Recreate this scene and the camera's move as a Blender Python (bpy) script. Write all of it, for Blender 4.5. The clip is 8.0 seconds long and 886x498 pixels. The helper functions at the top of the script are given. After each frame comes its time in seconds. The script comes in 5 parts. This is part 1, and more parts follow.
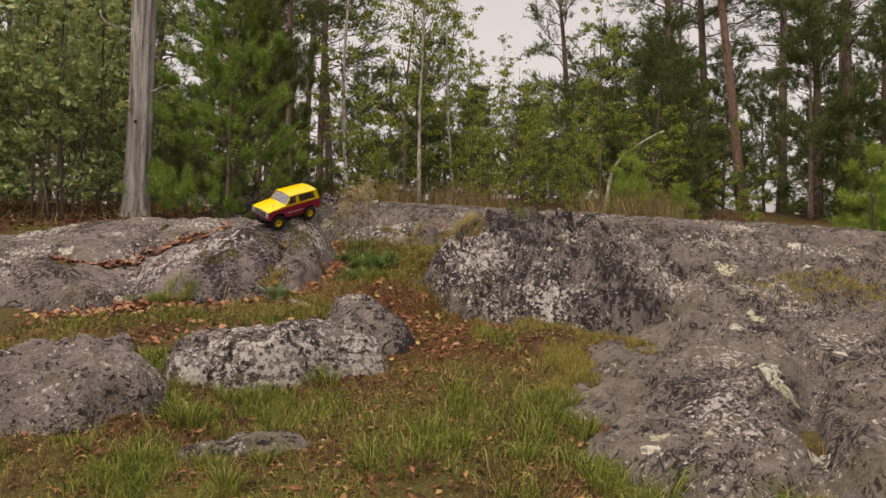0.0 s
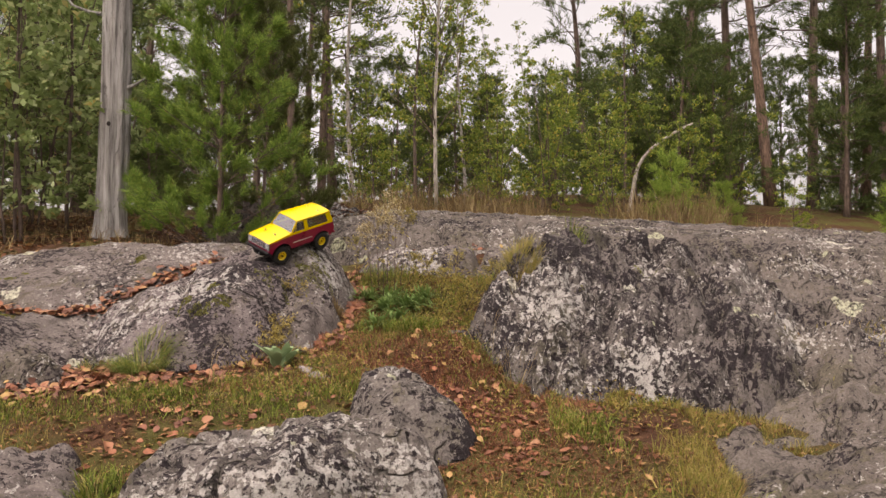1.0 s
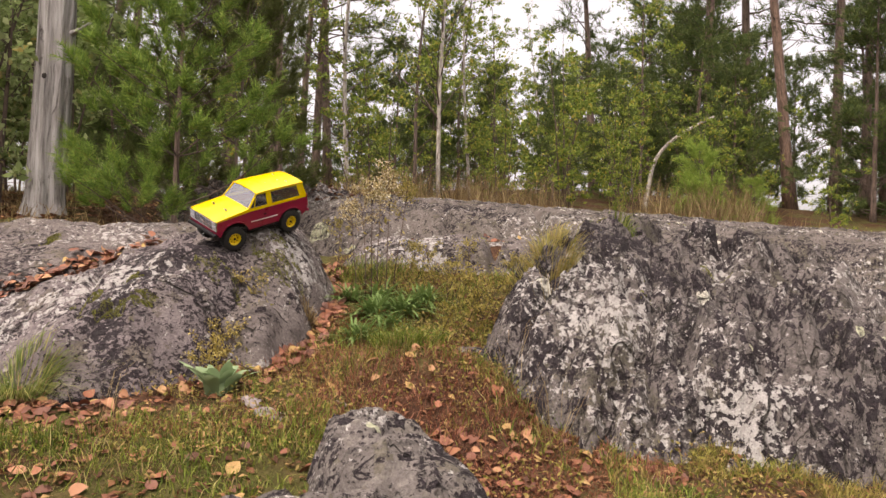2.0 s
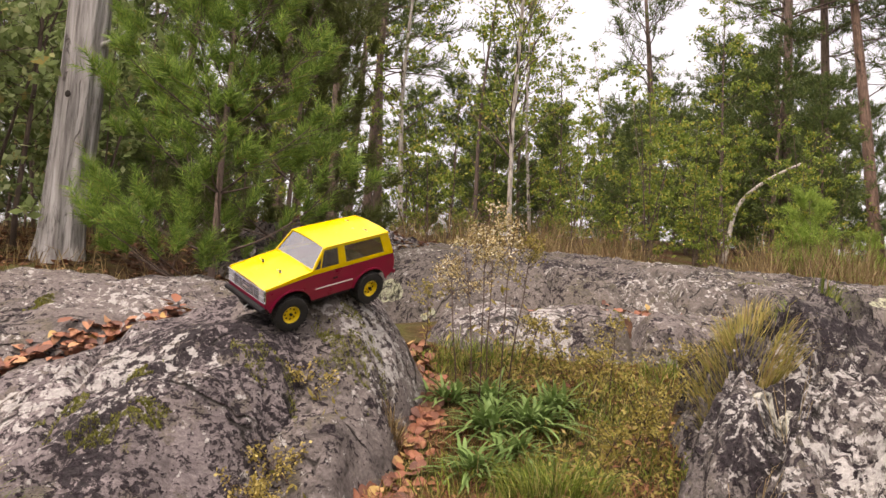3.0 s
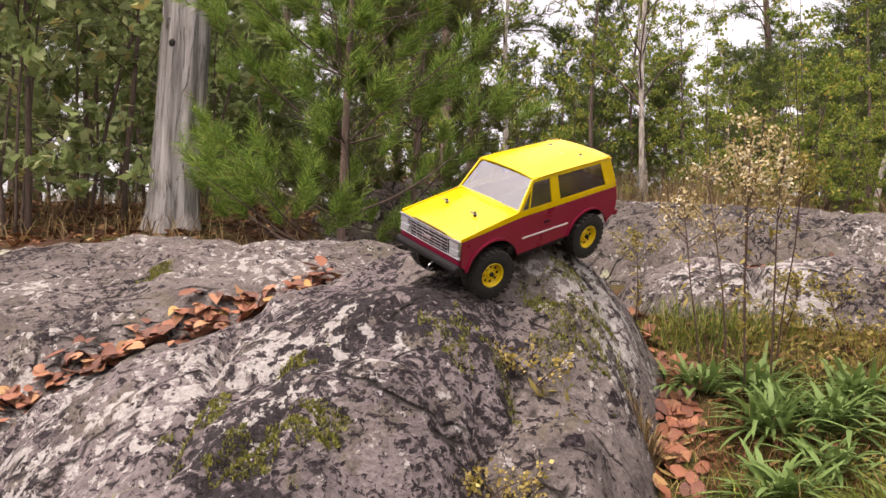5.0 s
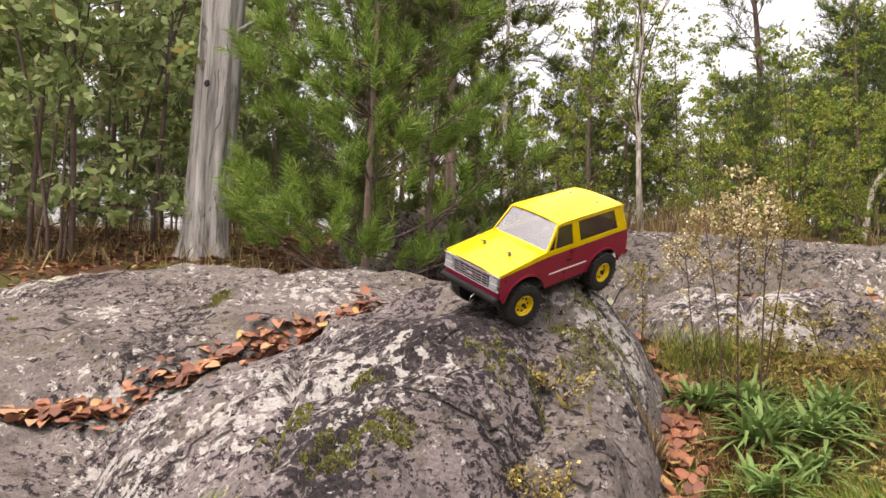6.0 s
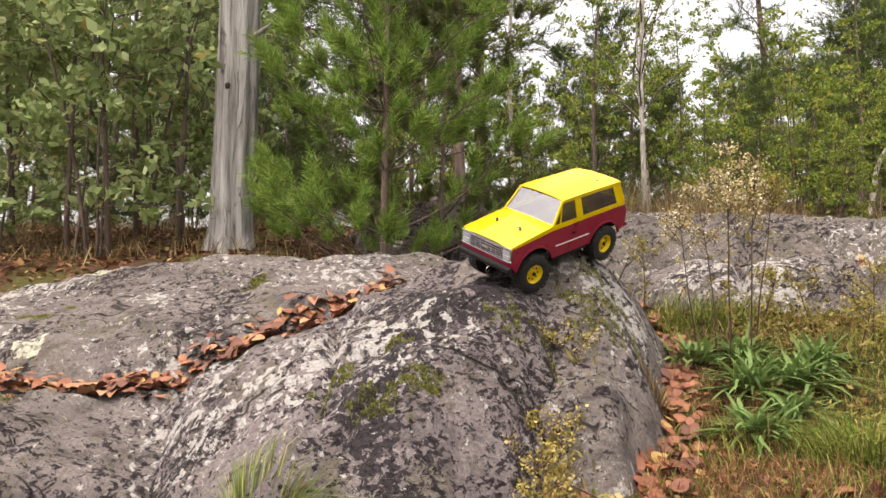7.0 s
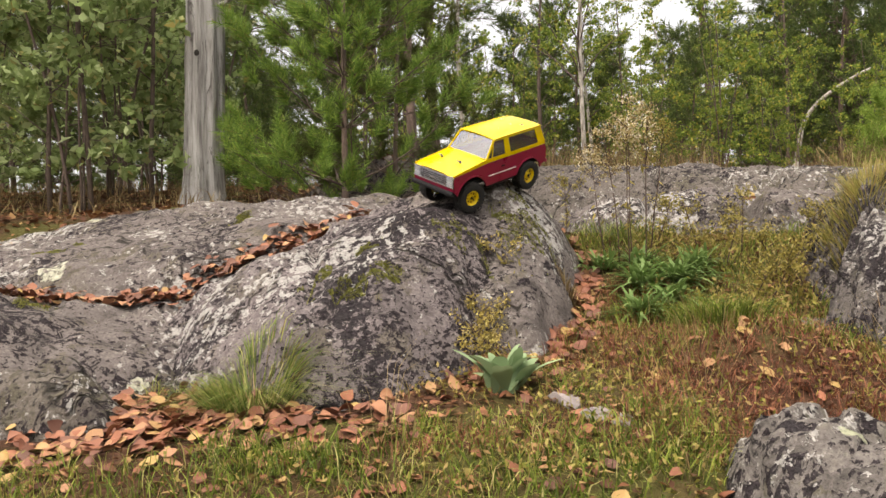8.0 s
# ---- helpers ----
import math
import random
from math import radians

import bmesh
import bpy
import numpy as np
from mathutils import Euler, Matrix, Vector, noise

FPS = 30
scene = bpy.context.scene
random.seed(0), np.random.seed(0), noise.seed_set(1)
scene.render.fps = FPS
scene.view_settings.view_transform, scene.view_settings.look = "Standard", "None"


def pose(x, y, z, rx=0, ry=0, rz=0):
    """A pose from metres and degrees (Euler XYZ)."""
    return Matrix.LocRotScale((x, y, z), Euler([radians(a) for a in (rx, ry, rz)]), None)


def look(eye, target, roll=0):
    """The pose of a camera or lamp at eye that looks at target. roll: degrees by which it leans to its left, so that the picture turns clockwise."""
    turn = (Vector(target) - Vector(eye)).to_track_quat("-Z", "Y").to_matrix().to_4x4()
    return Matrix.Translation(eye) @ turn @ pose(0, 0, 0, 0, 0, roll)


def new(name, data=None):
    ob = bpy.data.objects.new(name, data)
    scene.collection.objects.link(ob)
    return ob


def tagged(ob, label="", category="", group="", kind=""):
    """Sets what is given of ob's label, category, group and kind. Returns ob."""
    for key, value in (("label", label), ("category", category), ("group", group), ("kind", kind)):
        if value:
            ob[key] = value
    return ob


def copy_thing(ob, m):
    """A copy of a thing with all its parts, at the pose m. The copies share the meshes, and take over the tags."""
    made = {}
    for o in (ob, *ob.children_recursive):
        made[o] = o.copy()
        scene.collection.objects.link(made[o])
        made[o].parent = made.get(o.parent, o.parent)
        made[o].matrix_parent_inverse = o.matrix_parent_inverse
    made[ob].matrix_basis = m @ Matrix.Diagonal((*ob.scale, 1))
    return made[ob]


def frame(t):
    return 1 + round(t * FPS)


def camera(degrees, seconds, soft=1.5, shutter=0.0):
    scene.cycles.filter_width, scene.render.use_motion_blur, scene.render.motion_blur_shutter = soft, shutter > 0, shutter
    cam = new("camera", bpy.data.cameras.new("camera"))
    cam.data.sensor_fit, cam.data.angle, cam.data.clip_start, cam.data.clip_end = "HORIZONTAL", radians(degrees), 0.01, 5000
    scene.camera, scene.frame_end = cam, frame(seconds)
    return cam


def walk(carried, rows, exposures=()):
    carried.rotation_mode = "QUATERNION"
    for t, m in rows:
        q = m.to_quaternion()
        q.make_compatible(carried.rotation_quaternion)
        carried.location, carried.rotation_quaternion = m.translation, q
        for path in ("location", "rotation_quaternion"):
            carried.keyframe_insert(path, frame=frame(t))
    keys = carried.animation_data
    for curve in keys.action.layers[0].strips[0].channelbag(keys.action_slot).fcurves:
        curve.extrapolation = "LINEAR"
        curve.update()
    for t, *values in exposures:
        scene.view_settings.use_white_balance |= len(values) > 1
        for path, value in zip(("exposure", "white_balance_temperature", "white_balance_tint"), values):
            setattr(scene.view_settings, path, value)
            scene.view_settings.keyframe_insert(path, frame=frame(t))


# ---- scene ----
cam = camera(62.7, 8.0)
PATH = [
    (0, (0.125, 0.029, 0.571), (0.082, 2.024, 0.695), -0.2),
    (0.5, (-0.044, 0.662, 0.661), (-0.095, 2.661, 0.72), -1.4),
    (1, (-0.178, 1.152, 0.916), (-0.221, 3.149, 1.014), -0.7),
    (1.2, (-0.215, 1.389, 0.918), (-0.23, 3.385, 1.042), -0.8),
    (2.3, (-0.282, 2.542, 0.934), (-0.38, 4.538, 1.015), 2.7),
    (2.5, (-0.373, 2.78, 0.978), (-0.528, 4.771, 1.074), 3.9),
    (3, (-0.597, 3.199, 1.084), (-0.748, 5.182, 1.289), 2.7),
    (3.5, (-0.736, 3.548, 1.119), (-0.939, 5.524, 1.353), 4.0),
    (4, (-0.796, 3.746, 1.108), (-1.053, 5.722, 1.285), 2.2),
    (4.5, (-0.897, 3.842, 1.067), (-1.252, 5.806, 1.197), 1.9),
    (5, (-0.984, 3.792, 1.053), (-1.383, 5.748, 1.172), 1.1),
    (5.2, (-1.019, 3.75, 1.056), (-1.406, 5.707, 1.191), 1.0),
    (6.3, (-1.037, 3.436, 1.063), (-1.422, 5.39, 1.246), 1.5),
    (6.5, (-1.024, 3.402, 1.053), (-1.407, 5.357, 1.233), 1.1),
    (7, (-1.017, 3.301, 1.004), (-1.428, 5.252, 1.164), -0.5),
    (7.5, (-0.973, 3.051, 0.878), (-1.417, 5.001, 0.929), 0.4),
    (8, (-0.928, 2.821, 0.826), (-1.218, 4.798, 0.905), -2.0),
]
walk(cam, [(t, look(eye, target, roll)) for t, eye, target, roll in PATH],
     exposures=[(0.0, 0.75, 7800, 19), (0.5, 0.86, 7800, 19), (1.0, 1.1, 7600, 20), (2.5, 1.4, 7400, 20), (4.5, 1.44, 7250, 24), (6.5, 1.62, 7200, 15), (7.5, 1.55, 7200, 14), (8.0, 1.46, 7300, 11)])

# ---------------------------------------------------------------- light
world = bpy.data.worlds.new("overcast_sky")
scene.world = world
world.use_nodes = True
wn = world.node_tree.nodes
wl = world.node_tree.links
sky = wn.new("ShaderNodeTexSky")
sky.sky_type = "NISHITA"
sky.sun_disc = False
sky.sun_elevation = radians(68)
sky.sun_rotation = radians(210)
sky.air_density = 1.0
sky.dust_density = 6.0
grey = wn.new("ShaderNodeHueSaturation")
grey.inputs["Saturation"].default_value = 0.25
wl.new(sky.outputs["Color"], grey.inputs["Color"])
wl.new(grey.outputs["Color"], wn["Background"].inputs["Color"])
wn["Background"].inputs["Strength"].default_value = 0.15
sun_data = bpy.data.lights.new("sun", "SUN")
sun_data.energy, sun_data.angle, sun_data.color = 0.5, radians(40), (1.0, 0.96, 0.9)
sun = new("sun", sun_data)
sun.matrix_world = look((-6, -5, 20), (0, 5, 0))

# ---------------------------------------------------------------- tools
def hash01(ix, iy, seed):
    h = np.sin(ix * 127.1 + iy * 311.7 + seed * 74.7) * 43758.5453
    return h - np.floor(h)


def vnoise(x, y, seed=0):
    """Smooth value noise in -1..1."""
    ix, iy = np.floor(x), np.floor(y)
    fx, fy = x - ix, y - iy
    fx, fy = fx * fx * (3 - 2 * fx), fy * fy * (3 - 2 * fy)
    a, b = hash01(ix, iy, seed), hash01(ix + 1, iy, seed)
    c, d = hash01(ix, iy + 1, seed), hash01(ix + 1, iy + 1, seed)
    return 2 * ((a * (1 - fx) + b * fx) * (1 - fy) + (c * (1 - fx) + d * fx) * fy) - 1


def fbm(x, y, octaves=4, seed=0, gain=0.5):
    total, amp = 0 * x, 1.0
    for k in range(octaves):
        total = total + amp * vnoise(x * 2 ** k + 17.3 * k, y * 2 ** k - 9.1 * k, seed + k)
        amp *= gain
    return total


def ridged(x, y, octaves=3, seed=0):
    total, amp = 0 * x, 1.0
    for k in range(octaves):
        total = total + amp * (1 - 2 * np.abs(vnoise(x * 2 ** k + 5.7 * k, y * 2 ** k + 3.3 * k, seed + k)))
        amp *= 0.5
    return total


def billow(x, y, octaves=3, seed=0):
    """Rounded lumps parted by sharp creases."""
    total, amp = 0 * x, 1.0
    for k in range(octaves):
        total = total + amp * (2 * np.abs(vnoise(x * 2 ** k + 5.7 * k, y * 2 ** k + 3.3 * k, seed + k)) - 0.6)
        amp *= 0.5
    return total


def worley(x, y, seed=0):
    """Nearest and second nearest distance to jittered cell points, a random number of the cell, and the offset from its point."""
    ix, iy = np.floor(x), np.floor(y)
    f1, f2, who = np.full_like(x, 9.0), np.full_like(x, 9.0), np.zeros_like(x)
    ox, oy = np.zeros_like(x), np.zeros_like(x)
    for i in (-1, 0, 1):
        for j in (-1, 0, 1):
            cx, cy = ix + i, iy + j
            px, py = x - cx - hash01(cx, cy, seed), y - cy - hash01(cx, cy, seed + 5)
            d = np.hypot(px, py)
            near = d < f1
            f2 = np.where(near, f1, np.minimum(f2, d))
            who = np.where(near, hash01(cx, cy, seed + 9), who)
            ox, oy = np.where(near, px, ox), np.where(near, py, oy)
            f1 = np.where(near, d, f1)
    return f1, f2, who, ox, oy


def smooth(e0, e1, x):
    t = np.clip((x - e0) / (e1 - e0), 0, 1)
    return t * t * (3 - 2 * t)


class Soup:
    """Vertices and faces of one mesh, gathered piece by piece."""

    def __init__(self):
        self.v, self.q, self.t, self.n = [], [], [], 0

    def add(self, verts, quads=None, tris=None):
        verts = np.asarray(verts, float).reshape(-1, 3)
        if quads is not None and len(quads):
            self.q.append(np.asarray(quads, int).reshape(-1, 4) + self.n)
        if tris is not None and len(tris):
            self.t.append(np.asarray(tris, int).reshape(-1, 3) + self.n)
        self.v.append(verts)
        self.n += len(verts)

    def tube(self, path, radii, n=6, cap=True):
        path = np.asarray(path, float)
        radii = np.broadcast_to(np.asarray(radii, float), (len(path),))
        d = np.gradient(path, axis=0)
        d /= np.linalg.norm(d, axis=1)[:, None] + 1e-9
        ref = np.array([0.0, 0.0, 1.0]) if abs(d[:, 2]).mean() < 0.8 else np.array([1.0, 0.0, 0.0])
        s = np.cross(d, ref)
        s /= np.linalg.norm(s, axis=1)[:, None] + 1e-9
        b = np.cross(d, s)
        a = np.linspace(0, 2 * np.pi, n, endpoint=False)
        ring = np.cos(a)[None, :, None] * s[:, None] + np.sin(a)[None, :, None] * b[:, None]
        v = (path[:, None] + radii[:, None, None] * ring).reshape(-1, 3)
        i = np.arange(len(path) - 1)[:, None] * n
        j = np.arange(n)[None]
        k = (j + 1) % n
        q = np.stack([i + j, i + k, i + n + k, i + n + j], -1).reshape(-1, 4)
        t = []
        if cap:
            m = len(v)
            v = np.vstack([v, path[:1], path[-1:]])
            e = (len(path) - 1) * n
            t = [(m, (x + 1) % n, x) for x in range(n)] + [(m + 1, e + x, e + (x + 1) % n) for x in range(n)]
        self.add(v, q, t)

    def mesh(self, name, mat, flat=False):
        me = bpy.data.meshes.new(name)
        v = np.vstack(self.v)
        q = np.vstack(self.q) if self.q else np.zeros((0, 4), int)
        t = np.vstack(self.t) if self.t else np.zeros((0, 3), int)
        me.vertices.add(len(v))
        me.vertices.foreach_set("co", v.astype(np.float32).ravel())
        me.loops.add(q.size + t.size)
        me.loops.foreach_set("vertex_index", np.concatenate([q.ravel(), t.ravel()]).astype(np.int32))
        me.polygons.add(len(q) + len(t))
        starts = np.concatenate([np.arange(len(q)) * 4, q.size + np.arange(len(t)) * 3])
        me.polygons.foreach_set("loop_start", starts.astype(np.int32))
        me.polygons.foreach_set("use_smooth", np.full(len(q) + len(t), not flat))
        me.materials.append(mat)
        me.update(calc_edges=True)
        me.validate()
        return me


def put(name, soup, mat, parent=None, label="", flat=False):
    ob = new(name, soup.mesh(name, mat, flat))
    if parent is not None:
        ob.parent = parent
    if label:
        tagged(ob, label)
    return ob


def part(name, bm, mat, parent, label="", shade=35):
    """One bmesh as one mesh under a thing."""
    me = bpy.data.meshes.new(name)
    bm.normal_update()
    for e in bm.edges:
        e.smooth = len(e.link_faces) == 2 and e.calc_face_angle(0) < radians(shade)
    for f in bm.faces:
        f.smooth = True
    bm.to_mesh(me)
    bm.free()
    me.materials.append(mat)
    ob = new(name, me)
    ob.parent = parent
    if label:
        tagged(ob, label)
    return ob


# ---------------------------------------------------------------- materials
def material(name, rough=0.8, metal=0.0):
    m = bpy.data.materials.new(name)
    m.use_nodes = True
    b = m.node_tree.nodes["Principled BSDF"]
    b.inputs["Roughness"].default_value = rough
    b.inputs["Metallic"].default_value = metal
    return m, m.node_tree.nodes, m.node_tree.links, b


def ramp(nodes, links, source, stops, constant=False):
    r = nodes.new("ShaderNodeValToRGB")
    e = r.color_ramp.elements
    for k, (at, col) in enumerate(stops):
        s = e[k] if k < 2 else e.new(at)
        s.position, s.color = at, (*col, 1) if len(col) == 3 else (col[0],) * 3 + (1,)
    if constant:
        r.color_ramp.interpolation = "CONSTANT"
    if source is not None:
        links.new(source, r.inputs["Fac"])
    return r


def noise_node(nodes, links, coord, scale, detail=4, rough=0.6, stretch=None, distort=0.0):
    n = nodes.new("ShaderNodeTexNoise")
    n.inputs["Scale"].default_value, n.inputs["Detail"].default_value = scale, detail
    n.inputs["Roughness"].default_value, n.inputs["Distortion"].default_value = rough, distort
    if stretch:
        mp = nodes.new("ShaderNodeMapping")
        mp.inputs["Scale"].default_value = stretch
        links.new(coord, mp.inputs["Vector"])
        coord = mp.outputs["Vector"]
    links.new(coord, n.inputs["Vector"])
    return n.outputs["Fac"]


def mix(nodes, links, fac, a, b):
    m = nodes.new("ShaderNodeMix")
    m.data_type = "RGBA"
    for value, socket in ((fac, m.inputs[0]), (a, m.inputs[6]), (b, m.inputs[7])):
        if isinstance(value, (int, float)):
            socket.default_value = value
        elif isinstance(value, tuple):
            socket.default_value = (*value, 1)
        else:
            links.new(value, socket)
    return m.outputs[2]


def bump(nodes, links, height, bsdf, strength, distance):
    b = nodes.new("ShaderNodeBump")
    b.inputs["Strength"].default_value, b.inputs["Distance"].default_value = strength, distance
    links.new(height, b.inputs["Height"])
    links.new(b.outputs["Normal"], bsdf.inputs["Normal"])


def combine(n, l, a, b, weight):
    m = n.new("ShaderNodeMath")
    m.operation = "MULTIPLY_ADD"
    m.inputs[1].default_value = weight
    l.new(a, m.inputs[0])
    l.new(b, m.inputs[2])
    return m.outputs[0]


def rock_material(name, tone, dark, pale, rosettes=0.8, size_of=6.5, grain_turn=20, streak=1.5, fine=30, crackle=0.0):
    """Lichened granite: mauve-grey stone, clustered black crust, pale flecks and round rosettes, creases along the grain."""
    m, n, l, b = material(name, 0.95)
    b.inputs["Specular IOR Level"].default_value = 0.12
    co = n.new("ShaderNodeTexCoord").outputs["Object"]
    turned = n.new("ShaderNodeMapping")
    turned.inputs["Rotation"].default_value = (0, 0, radians(grain_turn))
    l.new(co, turned.inputs["Vector"])
    gc = turned.outputs["Vector"]
    big = noise_node(n, l, co, 1.7, 3, 0.6)
    grain = noise_node(n, l, co, 95, 5, 0.7)
    veins = noise_node(n, l, gc, 7, 6, 0.6, (1.0, 2.2, 1.6), 0.6)
    base = ramp(n, l, veins, [(0.34, [0.62 * c for c in tone]), (0.48, tone), (0.64, [1.3 * c for c in tone])]).outputs["Color"]
    # old lichen skins: olive grey, then paler grey, with torn edges
    skin = combine(n, l, big, noise_node(n, l, co, 9, 7, 0.65), 0.6)
    base = mix(n, l, ramp(n, l, skin, [(0.72, (0.6,)), (0.75, (0,))]).outputs["Color"], base, tuple(c * f for c, f in zip(tone, (0.8, 0.82, 0.62))))
    light = combine(n, l, noise_node(n, l, co, 3.1, 2, 0.5), noise_node(n, l, co, 11, 7, 0.66), 0.55)
    base = mix(n, l, ramp(n, l, light, [(0.77, (0,)), (0.81, (0.6,))]).outputs["Color"], base, ramp(n, l, noise_node(n, l, co, 50, 5, 0.7), [(0.35, [1.1 * c for c in tone]), (0.62, [1.5 * c for c in tone])]).outputs["Color"])
    where = noise_node(n, l, co, 2.4, 3, 0.6, None, 0.4)
    # black crust, in clusters of ragged islands and fine dots
    crust = combine(n, l, where, noise_node(n, l, gc, fine / streak ** 0.35, 6, 0.66, (1.0, streak, 1.2), 0.6), 0.5)
    base = mix(n, l, ramp(n, l, crust, [(dark - 0.012, (0,)), (dark + 0.012, (0.96,))]).outputs["Color"], base, ramp(n, l, noise_node(n, l, co, 120, 4, 0.7), [(0.45, (0.012, 0.009, 0.011)), (0.7, (0.05, 0.04, 0.044))]).outputs["Color"])
    dots = combine(n, l, where, noise_node(n, l, co, 72, 4, 0.65), 0.45)
    base = mix(n, l, ramp(n, l, dots, [(dark + 0.015, (0,)), (dark + 0.03, (0.9,))]).outputs["Color"], base, (0.03, 0.026, 0.027))
    # pale flecks
    fleck = combine(n, l, noise_node(n, l, co, 1.9, 2, 0.5), noise_node(n, l, co, 33, 6, 0.7), 0.6)
    base = mix(n, l, ramp(n, l, fleck, [(pale, (0,)), (pale + 0.02, (0.8,))]).outputs["Color"], base, (0.36, 0.345, 0.325))
    # round lichen rosettes
    warp = n.new("ShaderNodeMix")
    warp.data_type = "VECTOR"
    warp.inputs[0].default_value = 0.09
    wn_ = n.new("ShaderNodeTexNoise")
    wn_.inputs["Scale"].default_value, wn_.inputs["Detail"].default_value = 14, 6
    l.new(co, wn_.inputs["Vector"])
    l.new(co, warp.inputs[4])
    l.new(wn_.outputs["Color"], warp.inputs[5])
    vo = n.new("ShaderNodeTexVoronoi")
    vo.inputs["Scale"].default_value = size_of
    l.new(warp.outputs[1], vo.inputs["Vector"])
    sep = n.new("ShaderNodeSeparateColor")
    l.new(vo.outputs["Color"], sep.inputs[0])
    size = n.new("ShaderNodeMapRange")
    size.inputs["From Min"].default_value, size.inputs["From Max"].default_value = rosettes, 1.0
    size.inputs["To Min"].default_value, size.inputs["To Max"].default_value = 0.0, 0.42
    l.new(sep.outputs[0], size.inputs["Value"])
    less = n.new("ShaderNodeMath")
    less.operation = "LESS_THAN"
    l.new(vo.outputs["Distance"], less.inputs[0])
    l.new(size.outputs[0], less.inputs[1])
    patch = n.new("ShaderNodeMath")
    patch.operation = "MULTIPLY"
    l.new(less.outputs[0], patch.inputs[0])
    l.new(ramp(n, l, noise_node(n, l, co, 40, 6, 0.7), [(0.4, (0,)), (0.52, (0.9,))]).outputs["Color"], patch.inputs[1])
    base = mix(n, l, patch.outputs[0], base, ramp(n, l, sep.outputs[1], [(0.4, (0.33, 0.34, 0.23)), (0.7, (0.44, 0.43, 0.36))]).outputs["Color"])
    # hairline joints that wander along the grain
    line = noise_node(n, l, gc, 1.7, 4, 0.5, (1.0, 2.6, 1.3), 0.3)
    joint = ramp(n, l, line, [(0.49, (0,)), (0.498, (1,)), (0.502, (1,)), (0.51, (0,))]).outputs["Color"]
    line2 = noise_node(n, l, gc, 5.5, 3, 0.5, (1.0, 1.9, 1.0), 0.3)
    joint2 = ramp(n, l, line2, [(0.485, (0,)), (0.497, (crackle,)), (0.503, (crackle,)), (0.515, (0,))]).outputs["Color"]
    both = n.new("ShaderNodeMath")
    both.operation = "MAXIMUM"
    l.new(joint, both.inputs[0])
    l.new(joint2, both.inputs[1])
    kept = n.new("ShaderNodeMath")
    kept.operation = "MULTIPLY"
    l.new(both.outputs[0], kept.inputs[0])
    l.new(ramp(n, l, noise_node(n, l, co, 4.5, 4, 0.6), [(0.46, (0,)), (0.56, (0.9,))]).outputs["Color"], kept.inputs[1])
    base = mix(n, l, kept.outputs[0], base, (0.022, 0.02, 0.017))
    # moss in cushions
    moss = combine(n, l, noise_node(n, l, co, 2.6, 2, 0.5), noise_node(n, l, co, 12, 7, 0.75), 0.7)
    base = mix(n, l, ramp(n, l, moss, [(1.02, (0,)), (1.06, (0.9,))]).outputs["Color"], base, (0.085, 0.085, 0.022))
    speck = ramp(n, l, grain, [(0.3, (0.55, 0.55, 0.55)), (0.7, (1.4, 1.4, 1.4))]).outputs["Color"]
    mul = n.new("ShaderNodeMix")
    mul.data_type, mul.blend_type = "RGBA", "MULTIPLY"
    mul.inputs[0].default_value = 0.85
    l.new(base, mul.inputs[6])
    l.new(speck, mul.inputs[7])
    l.new(mul.outputs[2], b.inputs["Base Color"])
    relief = combine(n, l, grain, combine(n, l, crust, veins, 0.25), 0.3)
    bump(n, l, combine(n, l, kept.outputs[0], relief, -0.6), b, 0.9, 0.03)
    return m


def leaf_material(name, stops, translucent=0.35, rough=0.6):
    """Leaves or blades, each island of its own shade, that let some light through."""
    m, n, l, b = material(name, rough)
    isl = n.new("ShaderNodeNewGeometry").outputs["Random Per Island"]
    col = ramp(n, l, isl, stops).outputs["Color"]
    l.new(col, b.inputs["Base Color"])
    b.inputs["Specular IOR Level"].default_value = 0.18
    tr = n.new("ShaderNodeBsdfTranslucent")
    l.new(col, tr.inputs["Color"])
    ms = n.new("ShaderNodeMixShader")
    ms.inputs[0].default_value = translucent
    l.new(b.outputs[0], ms.inputs[1])
    l.new(tr.outputs[0], ms.inputs[2])
    l.new(ms.outputs[0], n["Material Output"].inputs["Surface"])
    return m


def bark_material(name, dark, light, scale=1.0, relief=0.02, stretch=0.16):
    m, n, l, b = material(name, 0.95)
    co = n.new("ShaderNodeTexCoord").outputs["Object"]
    a = noise_node(n, l, co, 26 * scale, 6, 0.7, (1, 1, stretch), 0.4)
    c = noise_node(n, l, co, 3 * scale, 3, 0.6)
    col = ramp(n, l, a, [(0.36, dark), (0.62, light)]).outputs["Color"]
    col = mix(n, l, ramp(n, l, c, [(0.4, (0,)), (0.7, (0.5,))]).outputs["Color"], col, tuple(0.6 * d + 0.4 * e for d, e in zip(dark, light)))
    scab = noise_node(n, l, co, 8 * scale, 8, 0.72, (1, 1, 0.5))
    col = mix(n, l, ramp(n, l, scab, [(0.56, (0,)), (0.6, (0.75,))]).outputs["Color"], col, tuple(0.8 * d for d in dark))
    l.new(col, b.inputs["Base Color"])
    bump(n, l, a, b, 0.8, relief)
    return m


def old_bark_material():
    """Weathered grey pine wood: long pale fibres, tan scales, dark drying cracks."""
    m, n, l, b = material("old_grey_bark", 0.95)
    b.inputs["Specular IOR Level"].default_value = 0.15
    co = n.new("ShaderNodeTexCoord").outputs["Object"]
    fibre = noise_node(n, l, co, 30, 6, 0.65, (1, 1, 0.07), 0.5)
